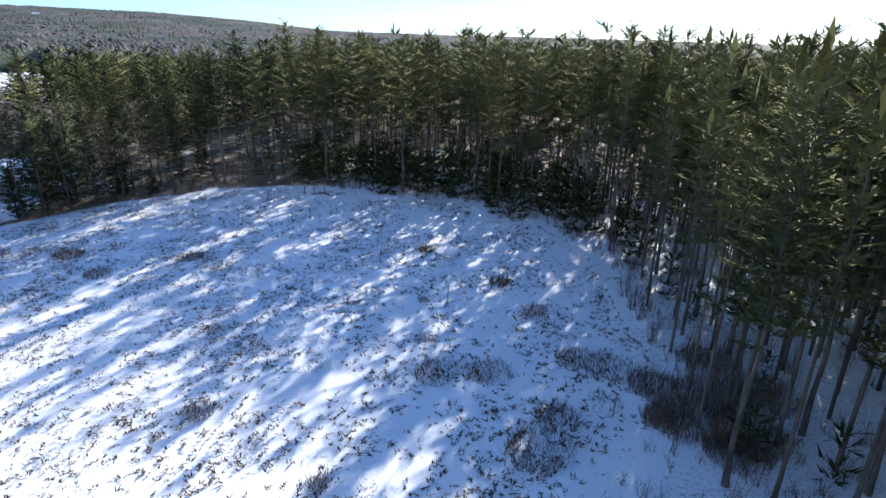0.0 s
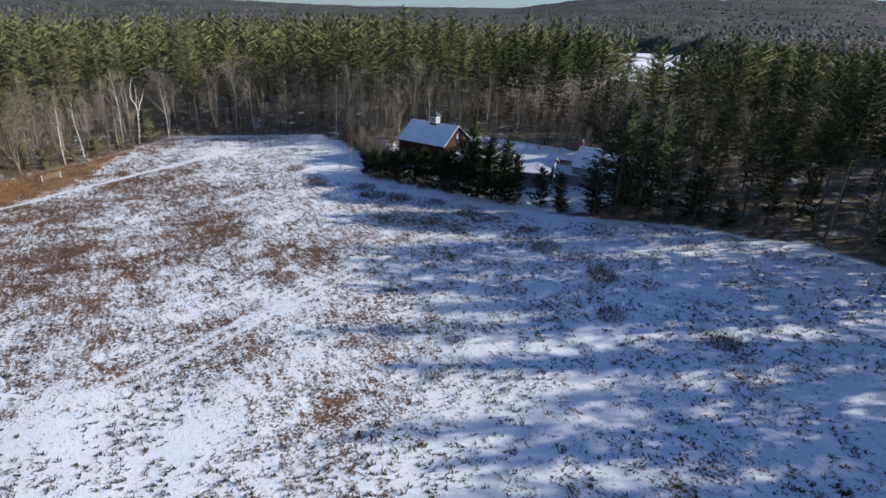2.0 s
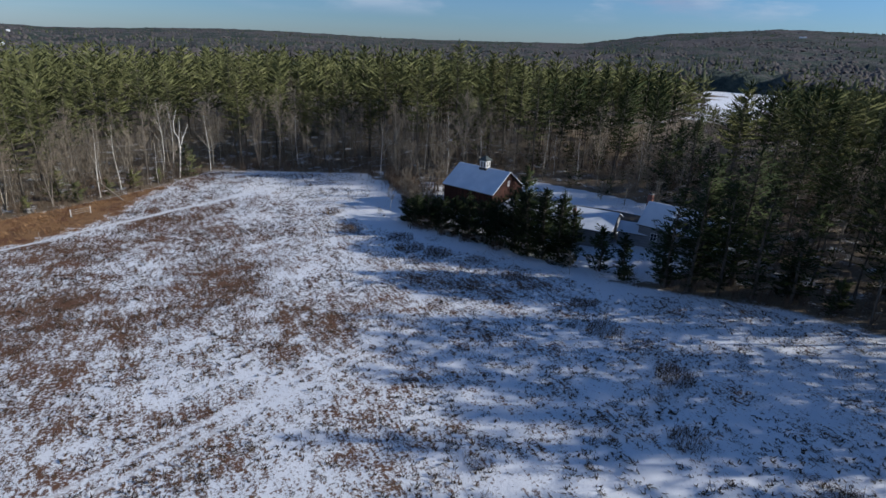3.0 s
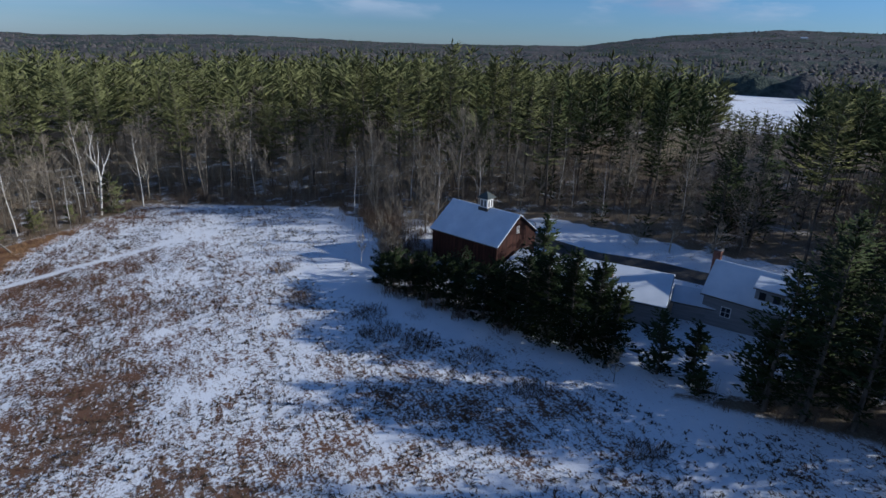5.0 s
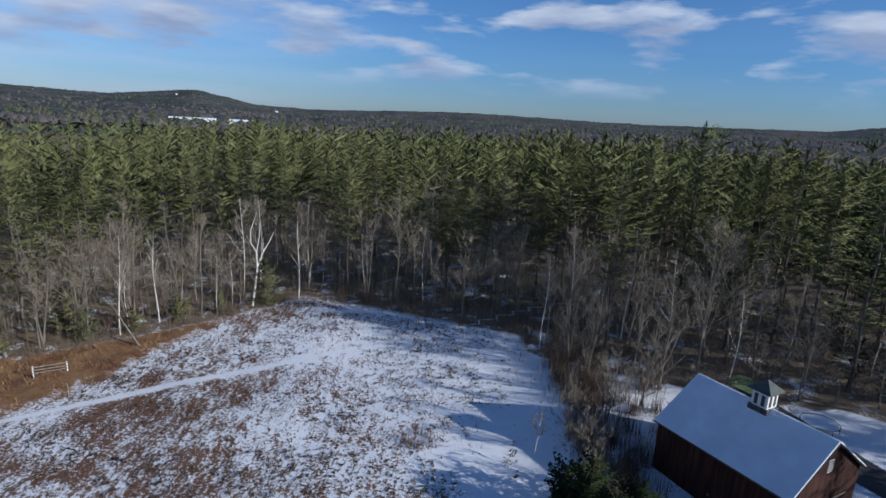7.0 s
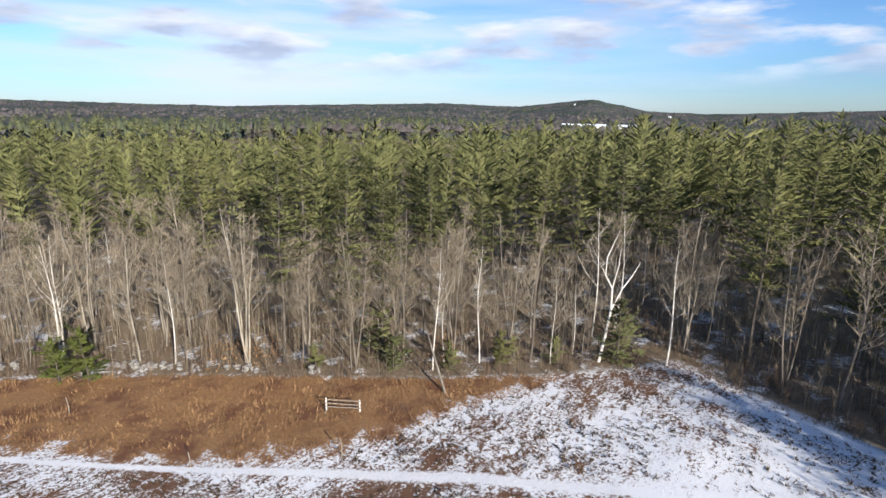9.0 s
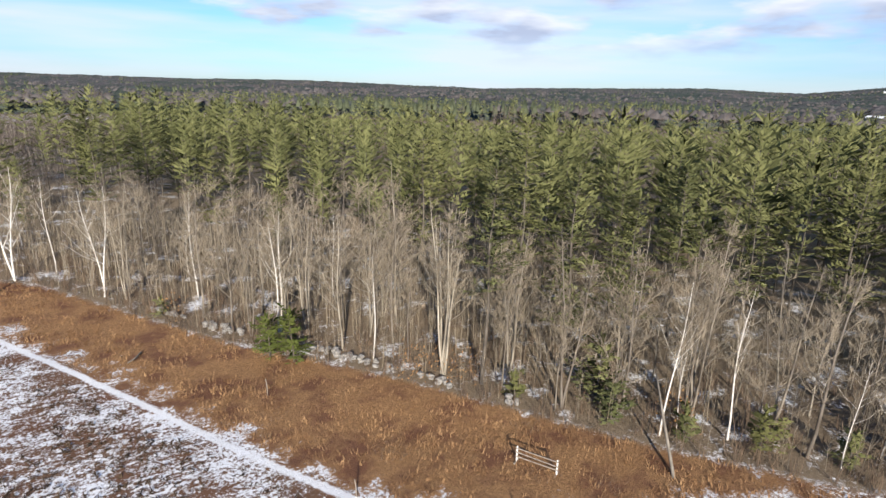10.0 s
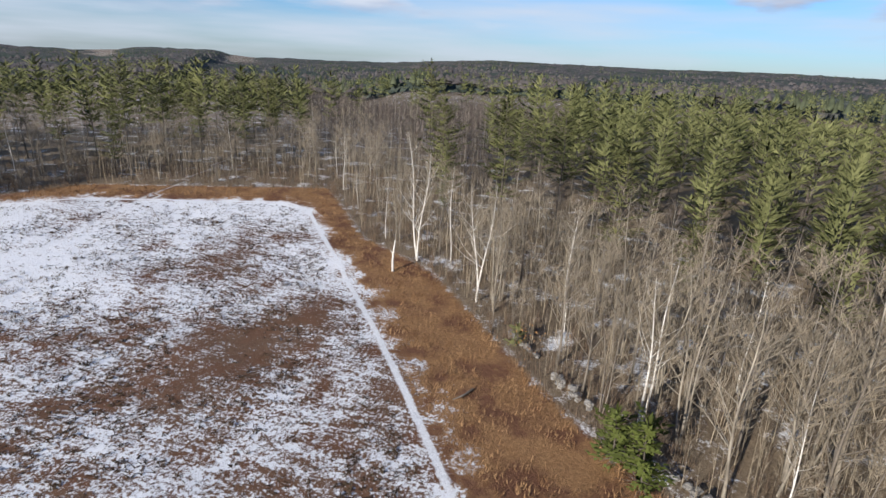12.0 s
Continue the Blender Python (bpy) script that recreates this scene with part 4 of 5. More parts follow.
forked_birch()
for seed, x, y, h, bark, lab, sp, fi, li, r, st in [
        (401, -146.2, 32.2, 13, M_BIRCH, "slender white birch at the field's corner", 0.18, 0.5, 10, 0.10, 1),
        (402, -124.0, -4.5, 17.5, M_GREYBARK, "many-stemmed pale maple spreading above the sedge", 0.2, 0.4, 11, 0.13, 5),
        (403, -113.6, -20.4, 14, M_BIRCH, "white-trunked birch with fine bare branches", 0.22, 0.4, 14, 0.12, 2),
        (404, -129.6, 5.6, 16, M_GREYBARK, "pale tall maple with upswept limbs", 0.22, 0.4, 15, 0.13, 2),
        (405, -89.5, -47.0, 16, M_BIRCH, "pale birch leaning over the sedge strip", 0.24, 0.35, 12, 0.13, 2),
        (406, -133.5, 12.4, 14, M_BIRCH, "white birch sapling at the wood's edge", 0.2, 0.5, 11, 0.09, 1),
        (407, -119.6, -10.2, 11, M_BIRCH, "crooked white birch beside the stone wall", 0.2, 0.5, 10, 0.09, 1),
        (408, -115.8, 74.4, 11, M_GREYBARK, "gnarled bare tree behind the barn", 0.3, 0.25, 16, 0.2, 2),
        (409, -126.6, 71.6, 13, M_GREYBARK, "forked bare tree behind the field's corner", 0.26, 0.3, 14, 0.2, 2),
        (410, -90.9, 98.3, 6.5, M_GREYBARK, "small bare lawn tree on the snow", 0.34, 0.3, 14, 0.11, 1),
        (411, -84.1, 98.9, 7.0, M_GREYBARK, "small forked bare lawn tree on the snow", 0.32, 0.28, 14, 0.12, 2),
        (412, -95.2, 96.6, 3.2, M_GREYBARK, "wide bare shrub on the snowy lawn", 0.5, 0.15, 14, 0.07, 2),
        (413, -70.8, 70.6, 3.6, M_GREYBARK, "young bare sapling at the meadow's edge", 0.3, 0.3, 10, 0.04, 1),
        (414, -105.6, 58.6, 5.0, M_BIRCH, "thin white birch sapling beside the mown track", 0.2, 0.4, 9, 0.04, 1),
        (415, -107.8, 62.2, 6.5, M_GREYBARK, "bare sapling beside the barn", 0.28, 0.25, 13, 0.06, 2),
        (416, -110.5, 66.5, 8.0, M_GREYBARK, "bare sapling beside the barn", 0.28, 0.25, 13, 0.08, 2),
        (417, -104.6, 62.6, 5.5, M_GREYBARK, "bare sapling beside the barn", 0.3, 0.2, 13, 0.05, 2),
        (418, -101.0, 62.0, 5.0, M_GREYBARK, "bare sapling beside the barn", 0.3, 0.2, 12, 0.05, 2),
        (430, -115.5, -24.5, 15, M_GREYBARK, "pale forked hardwood above the brush", 0.24, 0.4, 13, 0.13, 3),
        (431, -113.0, -31.0, 16, M_GREYBARK, "pale upswept hardwood above the brush", 0.22, 0.4, 13, 0.13, 2),
        (432, -121.6, -15.0, 14, M_GREYBARK, "pale upswept hardwood above the brush", 0.22, 0.45, 12, 0.11, 2),
        (433, -129.0, -1.0, 16, M_GREYBARK, "pale forked hardwood above the brush", 0.24, 0.4, 13, 0.13, 3),
        (434, -133.6, 8.5, 16, M_GREYBARK, "pale upswept hardwood above the brush", 0.22, 0.42, 13, 0.13, 2),
        (435, -137.6, 12.0, 15, M_GREYBARK, "pale forked hardwood above the brush", 0.24, 0.4, 13, 0.12, 3),
        (436, -142.0, 16.5, 15, M_GREYBARK, "pale upswept hardwood above the brush", 0.22, 0.42, 13, 0.12, 2),
        (437, -98.5, -38.0, 14, M_BIRCH, "white-limbed birch leaning among grey saplings", 0.24, 0.4, 12, 0.12, 2),
        (438, -150.5, 33.0, 16, M_GREYBARK, "pale spreading hardwood at the field's corner", 0.24, 0.36, 14, 0.13, 3),
        (420, -112.5, 71.0, 9.0, M_GREYBARK, "bare tree behind the barn", 0.28, 0.25, 15, 0.1, 2),
        (421, -118.5, 67.5, 9.5, M_GREYBARK, "bare tree by the field's corner", 0.28, 0.25, 15, 0.1, 2),
        (422, -123.0, 66.5, 8.5, M_GREYBARK, "bare tree by the field's corner", 0.28, 0.25, 15, 0.09, 2)]:
    bare("bare_tree", seed, x, y, h, bark, lab, sp, fi, li, r, st)


def snag():
    s = Soup()
    s.tube([(0, 0, -0.3), (0.05, 0, 1.4), (-0.1, 0.1, 2.8), (-0.25, 0.15, 4.0)], [0.16, 0.14, 0.12, 0.06], 7, True)
    s.tube([(0, 0.02, 2.2), (0.3, 0.2, 2.7)], [0.05, 0.02], 4, True)
    ob = new("birch_snag", s.make("birch_snag", M_BIRCH, True))
    ob.matrix_basis = pose(-87.6, -42.6, gz(-87.6, -42.6))
    tagged(ob, "broken white birch stub standing in the sedge", "snag")


snag()


# ---------------------------------------------------------------- undergrowth and grass
def shrub_stuff():
    r = random.Random(21)
    s, leaves = Soup(), Soup()
    made = 0
    cx, cy = np.array([r.uniform(-170, 40) for _ in range(52000)]), np.array([r.uniform(-95, 120) for _ in range(52000)])
    cd, cz, yard = field_depth(cx, cy), ground_z(cx, cy), inside(YARD, cx, cy)
    for x, y, d, z, blk in zip(cx, cy, cd, cz, yard):
        if made >= 3600 or blk or not -0.5 < d < 20 or r.random() < d / 26 or (x > 5 and y < 10):
            continue
        made += 1
        h = r.uniform(0.8, 3.2)
        for _ in range(9):
            a, ln = r.uniform(0, 6.28), h * r.uniform(0.5, 1.0)
            p = np.array((x + r.uniform(-0.3, 0.3), y + r.uniform(-0.3, 0.3), z - 0.05))
            q = p + np.array((0.35 * ln * math.cos(a), 0.35 * ln * math.sin(a), ln))
            n0 = len(s.v)
            sd = np.array((math.sin(a), -math.cos(a), 0)) * 0.022
            s.v += [p - sd, p + sd, q]
            s.f.append((n0, n0 + 1, n0 + 2))
            for _ in range(2):
                t, b = r.uniform(0.4, 0.9), r.uniform(0, 6.28)
                w = p + (q - p) * t
                e = w + np.array((math.cos(b), math.sin(b), r.uniform(0.3, 1.0))) * ln * 0.28
                n0 = len(s.v)
                sd = np.array((math.sin(b), -math.cos(b), 0)) * 0.014
                s.v += [w - sd, w + sd, e]
                s.f.append((n0, n0 + 1, n0 + 2))
    for cx, cy, rad, n in ((-121.5, -5.5, 1.3, 240), (-135.5, 12.5, 1.0, 120), (-124.5, -2.5, 1.0, 120), (-104.5, -28.0, 0.9, 60)):
        for _ in range(n):
            p = np.array((cx + r.gauss(0, rad), cy + r.gauss(0, rad), gz(cx, cy) + r.uniform(0.4, 3.2)))
            q = p + np.array((r.uniform(-1, 1), r.uniform(-1, 1), r.uniform(-1, 0.3))) * 0.22
            leaves.blade(p, q, 0.06, (r.uniform(-1, 1), r.uniform(-1, 1), 1))
    tagged(new("underbrush", s.make("underbrush", M_BRUSH)), "tangled leafless brush along the wood's edge", "brush", kind="stuff")
    tagged(new("withered_leaves", leaves.make("withered_leaves", M_OAKLEAF)), "withered orange oak leaves hanging on low saplings", "leaves", kind="stuff")


shrub_stuff()

def sapling_stuff():
    """Thin leafless saplings and poles that fill the wood's edge."""
    r = random.Random(61)
    s = Soup()
    cx, cy = np.array([r.uniform(-172, -20) for _ in range(19000)]), np.array([r.uniform(-100, 112) for _ in range(19000)])
    cd = field_depth(cx, cy)
    cd = np.where(cd > 0, np.minimum(cd, line_dist(YARD, cx, cy, True)), cd)
    brushy = inside([(-127, 61.5), (-113, 81), (-107.5, 78), (-106, 68), (-97, 62), (-100.5, 60), (-108, 59.8)], cx, cy)
    ok = ((cd > 0.8) & (cd < 24) & ~inside(YARD, cx, cy) & ((cx < -66) | (cy < 0))) | brushy
    for x, y, d, z in zip(cx[ok], cy[ok], cd[ok], ground_z(cx[ok], cy[ok])):
        if r.random() < (0.1 if x < -92 and y < 0 else 0.42):
            continue
        h = (2.0 + 6.5 * r.random() ** 1.8) * (0.75 if d < 3 else 1.0) * (0.6 if x > -127 and y > 59 else 1.0)
        tx, ty = r.gauss(0, 0.04) * h, r.gauss(0, 0.04) * h
        p, q = np.array((x, y, z - 0.1)), np.array((x + tx, y + ty, z + h))
        s.spike(p, q, 0.014 + 0.0042 * h)
        for _ in range(int(9 + 2.4 * h)):
            t, a = r.uniform(0.25, 0.98), r.uniform(0, 6.28)
            w = p + (q - p) * t
            ln = h * r.uniform(0.10, 0.22) * (1.25 - t)+ 0.25
            e = w + np.array((math.cos(a), math.sin(a), r.uniform(0.5, 1.3))) * ln
            n0 = len(s.v)
            sd = np.array((math.sin(a), -math.cos(a), 0)) * 0.016
            s.v += [w - sd, w + sd, e]
            s.f.append((n0, n0 + 1, n0 + 2))
    tagged(new("sapling_thicket", s.make("sapling_thicket", M_TWIG)), "thicket of thin leafless saplings along the woods", "saplings", kind="stuff")


sapling_stuff()

CLUMPS = [(12.7, 35.1, 2.2), (10.5, 36.5, 1.8), (-0.5, 35.5, 1.9), (5.8, 26.4, 2.2), (7.5, 29.5, 1.6), (3.5, 35.2, 1.8), (-17.3, 31.8, 1.3), (-7.3, 24.3, 0.8), (-46.1, 63.5, 1.8), (-55.7, 63.8, 2.0), (-87.6, 54.8, 2.2),
          (-92.0, 55.2, 2.0), (-84.0, 57.6, 2.0), (-79.5, 61.5, 1.6), (-98.5, 49.5, 1.8), (-108.5, 49.0, 1.6), (-72.5, 63.0, 1.6), (-62.0, 66.0, 1.5), (-39.0, 57.5, 1.6), (-30.0, 62.0, 1.4), (8.5, 45.0, 1.2), (6.0, 52.0, 1.2), (-2.0, 62.0, 1.2)]
FOOT = [(19.0, 27.0, 2.4), (22.0, 31.0, 2.4), (17.5, 25.5, 2.0), (16.0, 28.5, 2.6), (18.5, 31.5, 2.6), (15.0, 32.6, 1.8), (14.5, 29.0, 1.6), (20.0, 36.0, 2.0)]


def stick_clump(s, r, x, y, rad, n, h0, h1, w=0.02):
    z = gz(x, y)
    for _ in range(n):
        a, b = r.uniform(0, 6.28), rad * math.sqrt(r.random())
        px, py = x + b * math.cos(a), y + b * math.sin(a)
        p = np.array((px, py, z - 0.08))
        q = p + np.array((r.gauss(0, 0.28), r.gauss(0, 0.28), r.uniform(h0, h1)))
        n0 = len(s.v)
        c = r.uniform(0, 3.14)
        sd = np.array((math.cos(c), math.sin(c), 0)) * w
        s.v += [p - sd, p + sd, q]
        s.f.append((n0, n0 + 1, n0 + 2))


def meadow_stuff():
    r = random.Random(31)
    s = Soup()
    for x, y, rad in CLUMPS:
        stick_clump(s, r, x, y, rad, int(210 * rad), 0.3, 0.9, 0.028)
    for x, y, rad in FOOT:
        stick_clump(s, r, x, y, rad, int(330 * rad), 0.4, 1.5, 0.024)
    for _ in range(330):
        x, y = r.uniform(-140, 16), r.uniform(-60, 88)
        if field_depth(np.array([x]), np.array([y]))[0] < -2 and line_dist(EDGE_PATH, np.array([x]), np.array([y]))[0] > 2:
            stick_clump(s, r, x, y, r.uniform(0.5, 1.6), r.randrange(20, 90), 0.2, 0.6, 0.022)
    for _ in range(150):
        t = r.random()
        x, y = (-99 - 26 * t + r.gauss(0, 1.2), 61.2 + 3.5 * t + abs(r.gauss(0, 4.5))) if r.random() < 0.92 else (-97 + 18 * t, 58.8 + 9.5 * t + r.gauss(0, 0.7))
        if math.hypot((x + 100.5) / 7.5, (y - 74.1) / 6.5) > 1:
            stick_clump(s, r, x, y, r.uniform(0.6, 1.3), 70, 0.8, 3.0, 0.02)
    tagged(new("dead_meadow_stems", s.make("dead_meadow_stems", M_BRUSH)), "dead brown stems of meadow plants above the snow", "stems", kind="stuff")
    t = Soup()
    made = 0
    xs, ys = np.array([r.uniform(-140, 17) for _ in range(90000)]), np.array([r.uniform(-70, 92) for _ in range(90000)])
    ok = (field_depth(xs, ys) < -1.5) & (line_dist(EDGE_PATH, xs, ys) > 1.4) & (line_dist(LOT_PATH, xs, ys) > 2.2) & ~inside(BROWN, xs, ys)
    tr = np.abs(line_dist(TRACK, xs, ys) - 0.75) > 0.4
    zs = ground_z(xs, ys)
    for x, y, z in zip(xs[ok & tr], ys[ok & tr], zs[ok & tr]):
        if noise.noise((x * 0.16, y * 0.16, 4)) + 0.8 * noise.noise((x * 0.5, y * 0.5, 8)) + r.uniform(-0.35, 0.35) < -0.16 or made > 34000:
            continue
        made += 1
        size = r.uniform(0.18, 0.44)
        lean = r.uniform(0, 6.28)
        for _ in range(4):
            a = lean + r.gauss(0, 1.2)
            p = np.array((x + r.gauss(0, 0.08), y + r.gauss(0, 0.08), z + 0.02))
            q = p + np.array((math.cos(a), math.sin(a), r.uniform(0.25, 0.7))) * size * r.uniform(0.6, 1.1)
            n0 = len(t.v)
            sd = np.array((-math.sin(a), math.cos(a), 0)) * 0.05
            t.v += [p - sd, p + sd, q]
            t.f.append((n0, n0 + 1, n0 + 2))
    tagged(new("grass_tussocks", t.make("grass_tussocks", M_TUFT)), "small withered tussocks poking through thin snow", "grass", kind="stuff")
    e = Soup()
    xs, ys = np.array([r.uniform(-142, -22) for _ in range(60000)]), np.array([r.uniform(-75, 30) for _ in range(60000)])
    ok = inside(BROWN, xs, ys) & (line_dist(EDGE_PATH, xs, ys) > 0.9)
    zs = ground_z(xs, ys)
    for x, y, z in zip(xs[ok], ys[ok], zs[ok]):
        if noise.noise((x * 0.3, y * 0.3, 14)) < -0.25:
            continue
        for _ in range(4):
            a, ln = r.uniform(0, 6.28), r.uniform(0.18, 0.52)
            p = np.array((x + r.gauss(0, 0.15), y + r.gauss(0, 0.15), z - 0.02))
            q = p + np.array((0.7 * math.cos(a), 0.7 * math.sin(a), 0.8)) * ln
            n0 = len(e.v)
            sd = np.array((-math.sin(a), math.cos(a), 0)) * 0.03
            e.v += [p - sd, p + sd, q]
            e.f.append((n0, n0 + 1, n0 + 2))
    tagged(new("sedge", e.make("sedge", M_SEDGE)), "russet dead sedge standing between path and woods", "grass", kind="stuff")


meadow_stuff()


# ---------------------------------------------------------------- barn
def slab(name, quad, thick, mat):
    """A slab over a four-cornered face, thickened along its normal."""
    q = [Vector(p) for p in quad]
    n = (q[1] - q[0]).cross(q[3] - q[0]).normalized() * thick
    v = [tuple(p) for p in q] + [tuple(p + n) for p in q]
    f = [(3, 2, 1, 0), (4, 5, 6, 7), (0, 1, 5, 4), (1, 2, 6, 5), (2, 3, 7, 6), (3, 0, 4, 7)]
    bm = bmesh.new()
    bv = [bm.verts.new(p) for p in v]
    for face in f:
        bm.faces.new([bv[i] for i in face])
    bmesh.ops.recalc_face_normals(bm, faces=bm.faces)
    bmesh.ops.bevel(bm, geom=bm.edges[:], offset=min(0.03, thick * 0.3), segments=1, affect="EDGES")
    return bm_mesh(name, bm, mat)


def gable_wall(name, x, half, low, eave, ridge, thick, mat):
    pts = [(-half, low), (half, low), (half, eave), (0, ridge), (-half, eave)]
    v = [(x, a, b) for a, b in pts] + [(x + thick, a, b) for a, b in pts]
    f = [(4, 3, 2, 1, 0), (5, 6, 7, 8, 9)] + [(i, (i + 1) % 5, (i + 1) % 5 + 5, i + 5) for i in range(5)]
    return mesh(name, v, f, mat)


def gabled(root, length, half, eave, ridge, wall_mat, low=-0.6, over=0.3, snow=0.12, deck=M_SHINGLE):
    """Walls and a snow-covered gable roof, ridge along local x."""
    hl = length / 2
    slope = (ridge - eave) / half
    for sgn in (-1, 1):
        part("wall", box_mesh("wall", length, 0.2, eave - low, wall_mat, 0, low), root, m=pose(0, sgn * (half - 0.1), 0))
    for x in (-hl, hl - 0.2):
        part("gable_wall", gable_wall("gable_wall", x + (0.002 if x < 0 else -0.002), half - 0.2, low, eave - 0.02, ridge - 0.12, 0.2, wall_mat), root)
    ze = eave - slope * over
    for sgn in (-1, 1):
        a, b = (-hl - over, sgn * (half + over), ze), (hl + over, sgn * (half + over), ze)
        c, d = (hl + over, 0, ridge), (-hl - over, 0, ridge)
        quad = [a, b, c, d] if sgn < 0 else [b, a, d, c]
        rf = part("roof", slab("roof", quad, 0.08, deck), root)
        lift = [(p[0] * 0.997, p[1] * 0.99, p[2] + 0.10) for p in quad]
        part("snow_cover", slab("snow_cover", lift, snow, M_SNOW), rf, "smooth layer of snow")
        for x in (-hl - over, hl + over):
            s = Soup()
            s.tube([(x, sgn * (half + over), ze - 0.02), (x, 0, ridge - 0.02)], [0.05, 0.05], 4, True)
            part("rake_board", s.make("rake_board", wall_mat), root)


def window(root, x, y, z, w, h, yaw, name="window", mat=M_WHITE, bars=True):
    wf = part(name, box_mesh(name, w + 0.16, 0.05, h + 0.16, mat, 0.01, -h / 2 - 0.08), root, m=pose(x, y, z, 0, 0, yaw))
    part("pane", box_mesh("pane", w, 0.03, h, M_GLASS, 0, -h / 2), wf, m=pose(0, -0.025, 0))
    if bars:
        part("glazing_bar", box_mesh("glazing_bar", 0.04, 0.03, h, mat, 0, -h / 2), wf, m=pose(0, -0.045, 0))
        part("glazing_bar", box_mesh("glazing_bar", w, 0.03, 0.04, mat, 0, -0.02), wf, m=pose(0, -0.046, 0))


def build_barn():
    cx, cy = -100.5, 74.1
    z = gz(cx, cy)
    root = new("barn")
    eave, ridge = 5.95 - z, 8.95 - z
    gabled(root, 10.5, 4.45, eave, ridge, M_RED, -0.9)
    # louvred opening and a door in the near gable
    lou = part("louvre", box_mesh("louvre", 0.08, 0.62, 0.95, M_WHITE, 0.01), root, m=pose(5.27, 0.0, ridge - 2.3))
    for k in range(5):
        part("slat", box_mesh("slat", 0.07, 0.5, 0.05, M_WOODPOST, 0.005), lou, m=pose(0.04, 0, 0.12 + 0.17 * k, 0, 30, 0))
    door = part("barn_door", box_mesh("barn_door", 0.08, 2.4, 2.5, M_RED, 0.02), root, "wide red plank door", pose(5.28, 1.6, -0.1))
    part("door_rail", box_mesh("door_rail", 0.05, 2.7, 0.12, M_WOODPOST, 0.01), door, m=pose(0.04, 0, 2.5))
    # cupola
    cup = part("cupola", box_mesh("cupola", 1.25, 1.25, 1.75, M_WHITE, 0.02), root, "white cupola with a hipped roof", pose(0.1, 0, ridge - 0.3))
    part("cupola_base", box_mesh("cupola_base", 1.5, 1.5, 0.5, M_SHINGLE, 0.02), root, m=pose(0.1, 0, ridge - 0.35))
    for a in range(4):
        dx, dy = math.cos(a * math.pi / 2), math.sin(a * math.pi / 2)
        for off in (-0.27, 0.27):
            part("louvre_pane", box_mesh("louvre_pane", 0.27, 0.03, 0.85, M_SHINGLE, 0), cup, m=pose(dx * 0.63 - dy * off, dy * 0.63 + dx * off, 0.58, 0, 0, a * 90 + 90))
    v = [(sx * 0.92, sy * 0.92, zz) for zz in (1.75, 1.68) for sx, sy in ((-1, -1), (1, -1), (1, 1), (-1, 1))]
    v.insert(4, (0, 0, 2.55))
    f = [(0, 1, 4), (1, 2, 4), (2, 3, 4), (3, 0, 4), (8, 7, 6, 5), (0, 5, 6, 1), (1, 6, 7, 2), (2, 7, 8, 3), (3, 8, 5, 0)]
    part("cupola_roof", mesh("cupola_roof", v, f, M_TIN), cup, "dark dull metal roof")
    s = Soup()
    s.tube([(0, 0, 2.5), (0, 0, 3.05)], [0.03, 0.015], 6, True)
    part("finial", s.make("finial", M_TIN), cup)
    root.matrix_basis = pose(cx, cy, z, 0, 0, 23.8)
    tagged(root, "weathered red barn with a snow-covered roof and white cupola", "barn")


build_barn()


def build_lean_to():
    root = new("lean_to_shed")
    z = gz(-92.5, 75.0)
    part("wall", box_mesh("wall", 3.6, 0.15, 2.5, M_RED, 0, -0.5), root, m=pose(0, -2.2, 0))
    part("wall", box_mesh("wall", 3.6, 0.15, 3.7, M_RED, 0, -0.5), root, m=pose(0, 2.2, 0))
    for x in (-1.72, 1.72):
        part("end_wall", box_mesh("end_wall", 0.15, 4.2, 2.4, M_RED, 0, -0.5), root, m=pose(x, 0, 0))
    q = [(-2.0, -2.6, 1.95), (2.0, -2.6, 1.95), (2.0, 2.6, 3.25), (-2.0, 2.6, 3.25)]
    rf = part("roof", slab("roof", q, 0.08, M_SHINGLE), root)
    part("snow_cover", slab("snow_cover", [(p[0], p[1], p[2] + 0.09) for p in q], 0.14, M_SNOW), rf, "thick even snow")
    root.matrix_basis = pose(-92.2, 75.0, z, 0, 0, 23.8)
    tagged(root, "low red shed with a snowy roof against the barn", "shed")


build_lean_to()


# ---------------------------------------------------------------- house and its wings
def chimney(root, x, y, z, h, w):
    c = part("chimney", box_mesh("chimney", w, w, h, M_BRICK, 0.015), root, "square brick chimney", pose(x, y, z))
    part("chimney_cap", box_mesh("chimney_cap", w + 0.12, w + 0.12, 0.1, M_STONE, 0.01), c, m=pose(0, 0, h))
    part("flue", box_mesh("flue", w * 0.5, w * 0.5, 0.22, M_SHINGLE, 0.01), c, m=pose(0, 0, h + 0.1))


def build_wing():
    root = new("low_wing")
    cx, cy, z = -83.9, 83.1, 0.95
    gabled(root, 10.4, 4.9, 2.75, 4.45, M_GREYWALL, -1.0, 0.4)
    chimney(root, -0.9, -2.2, 3.0, 2.0, 0.46)
    window(root, 0.9, -4.92, 1.5, 0.8, 0.9, 0, mat=M_WOODPOST, bars=False)
    root.matrix_basis = pose(cx, cy, z, 0, 0, 38)
    tagged(root, "long low grey-walled wing with a snowy roof", "building")


def build_link():
    root = new("covered_passage")
    gabled(root, 4.4, 2.2, 2.2, 3.1, M_GREYWALL, -1.0, 0.25)
    root.matrix_basis = pose(-77.6, 88.4, 1.1, 0, 0, 38)
    tagged(root, "low snowy passage joining the wing to the house", "building")


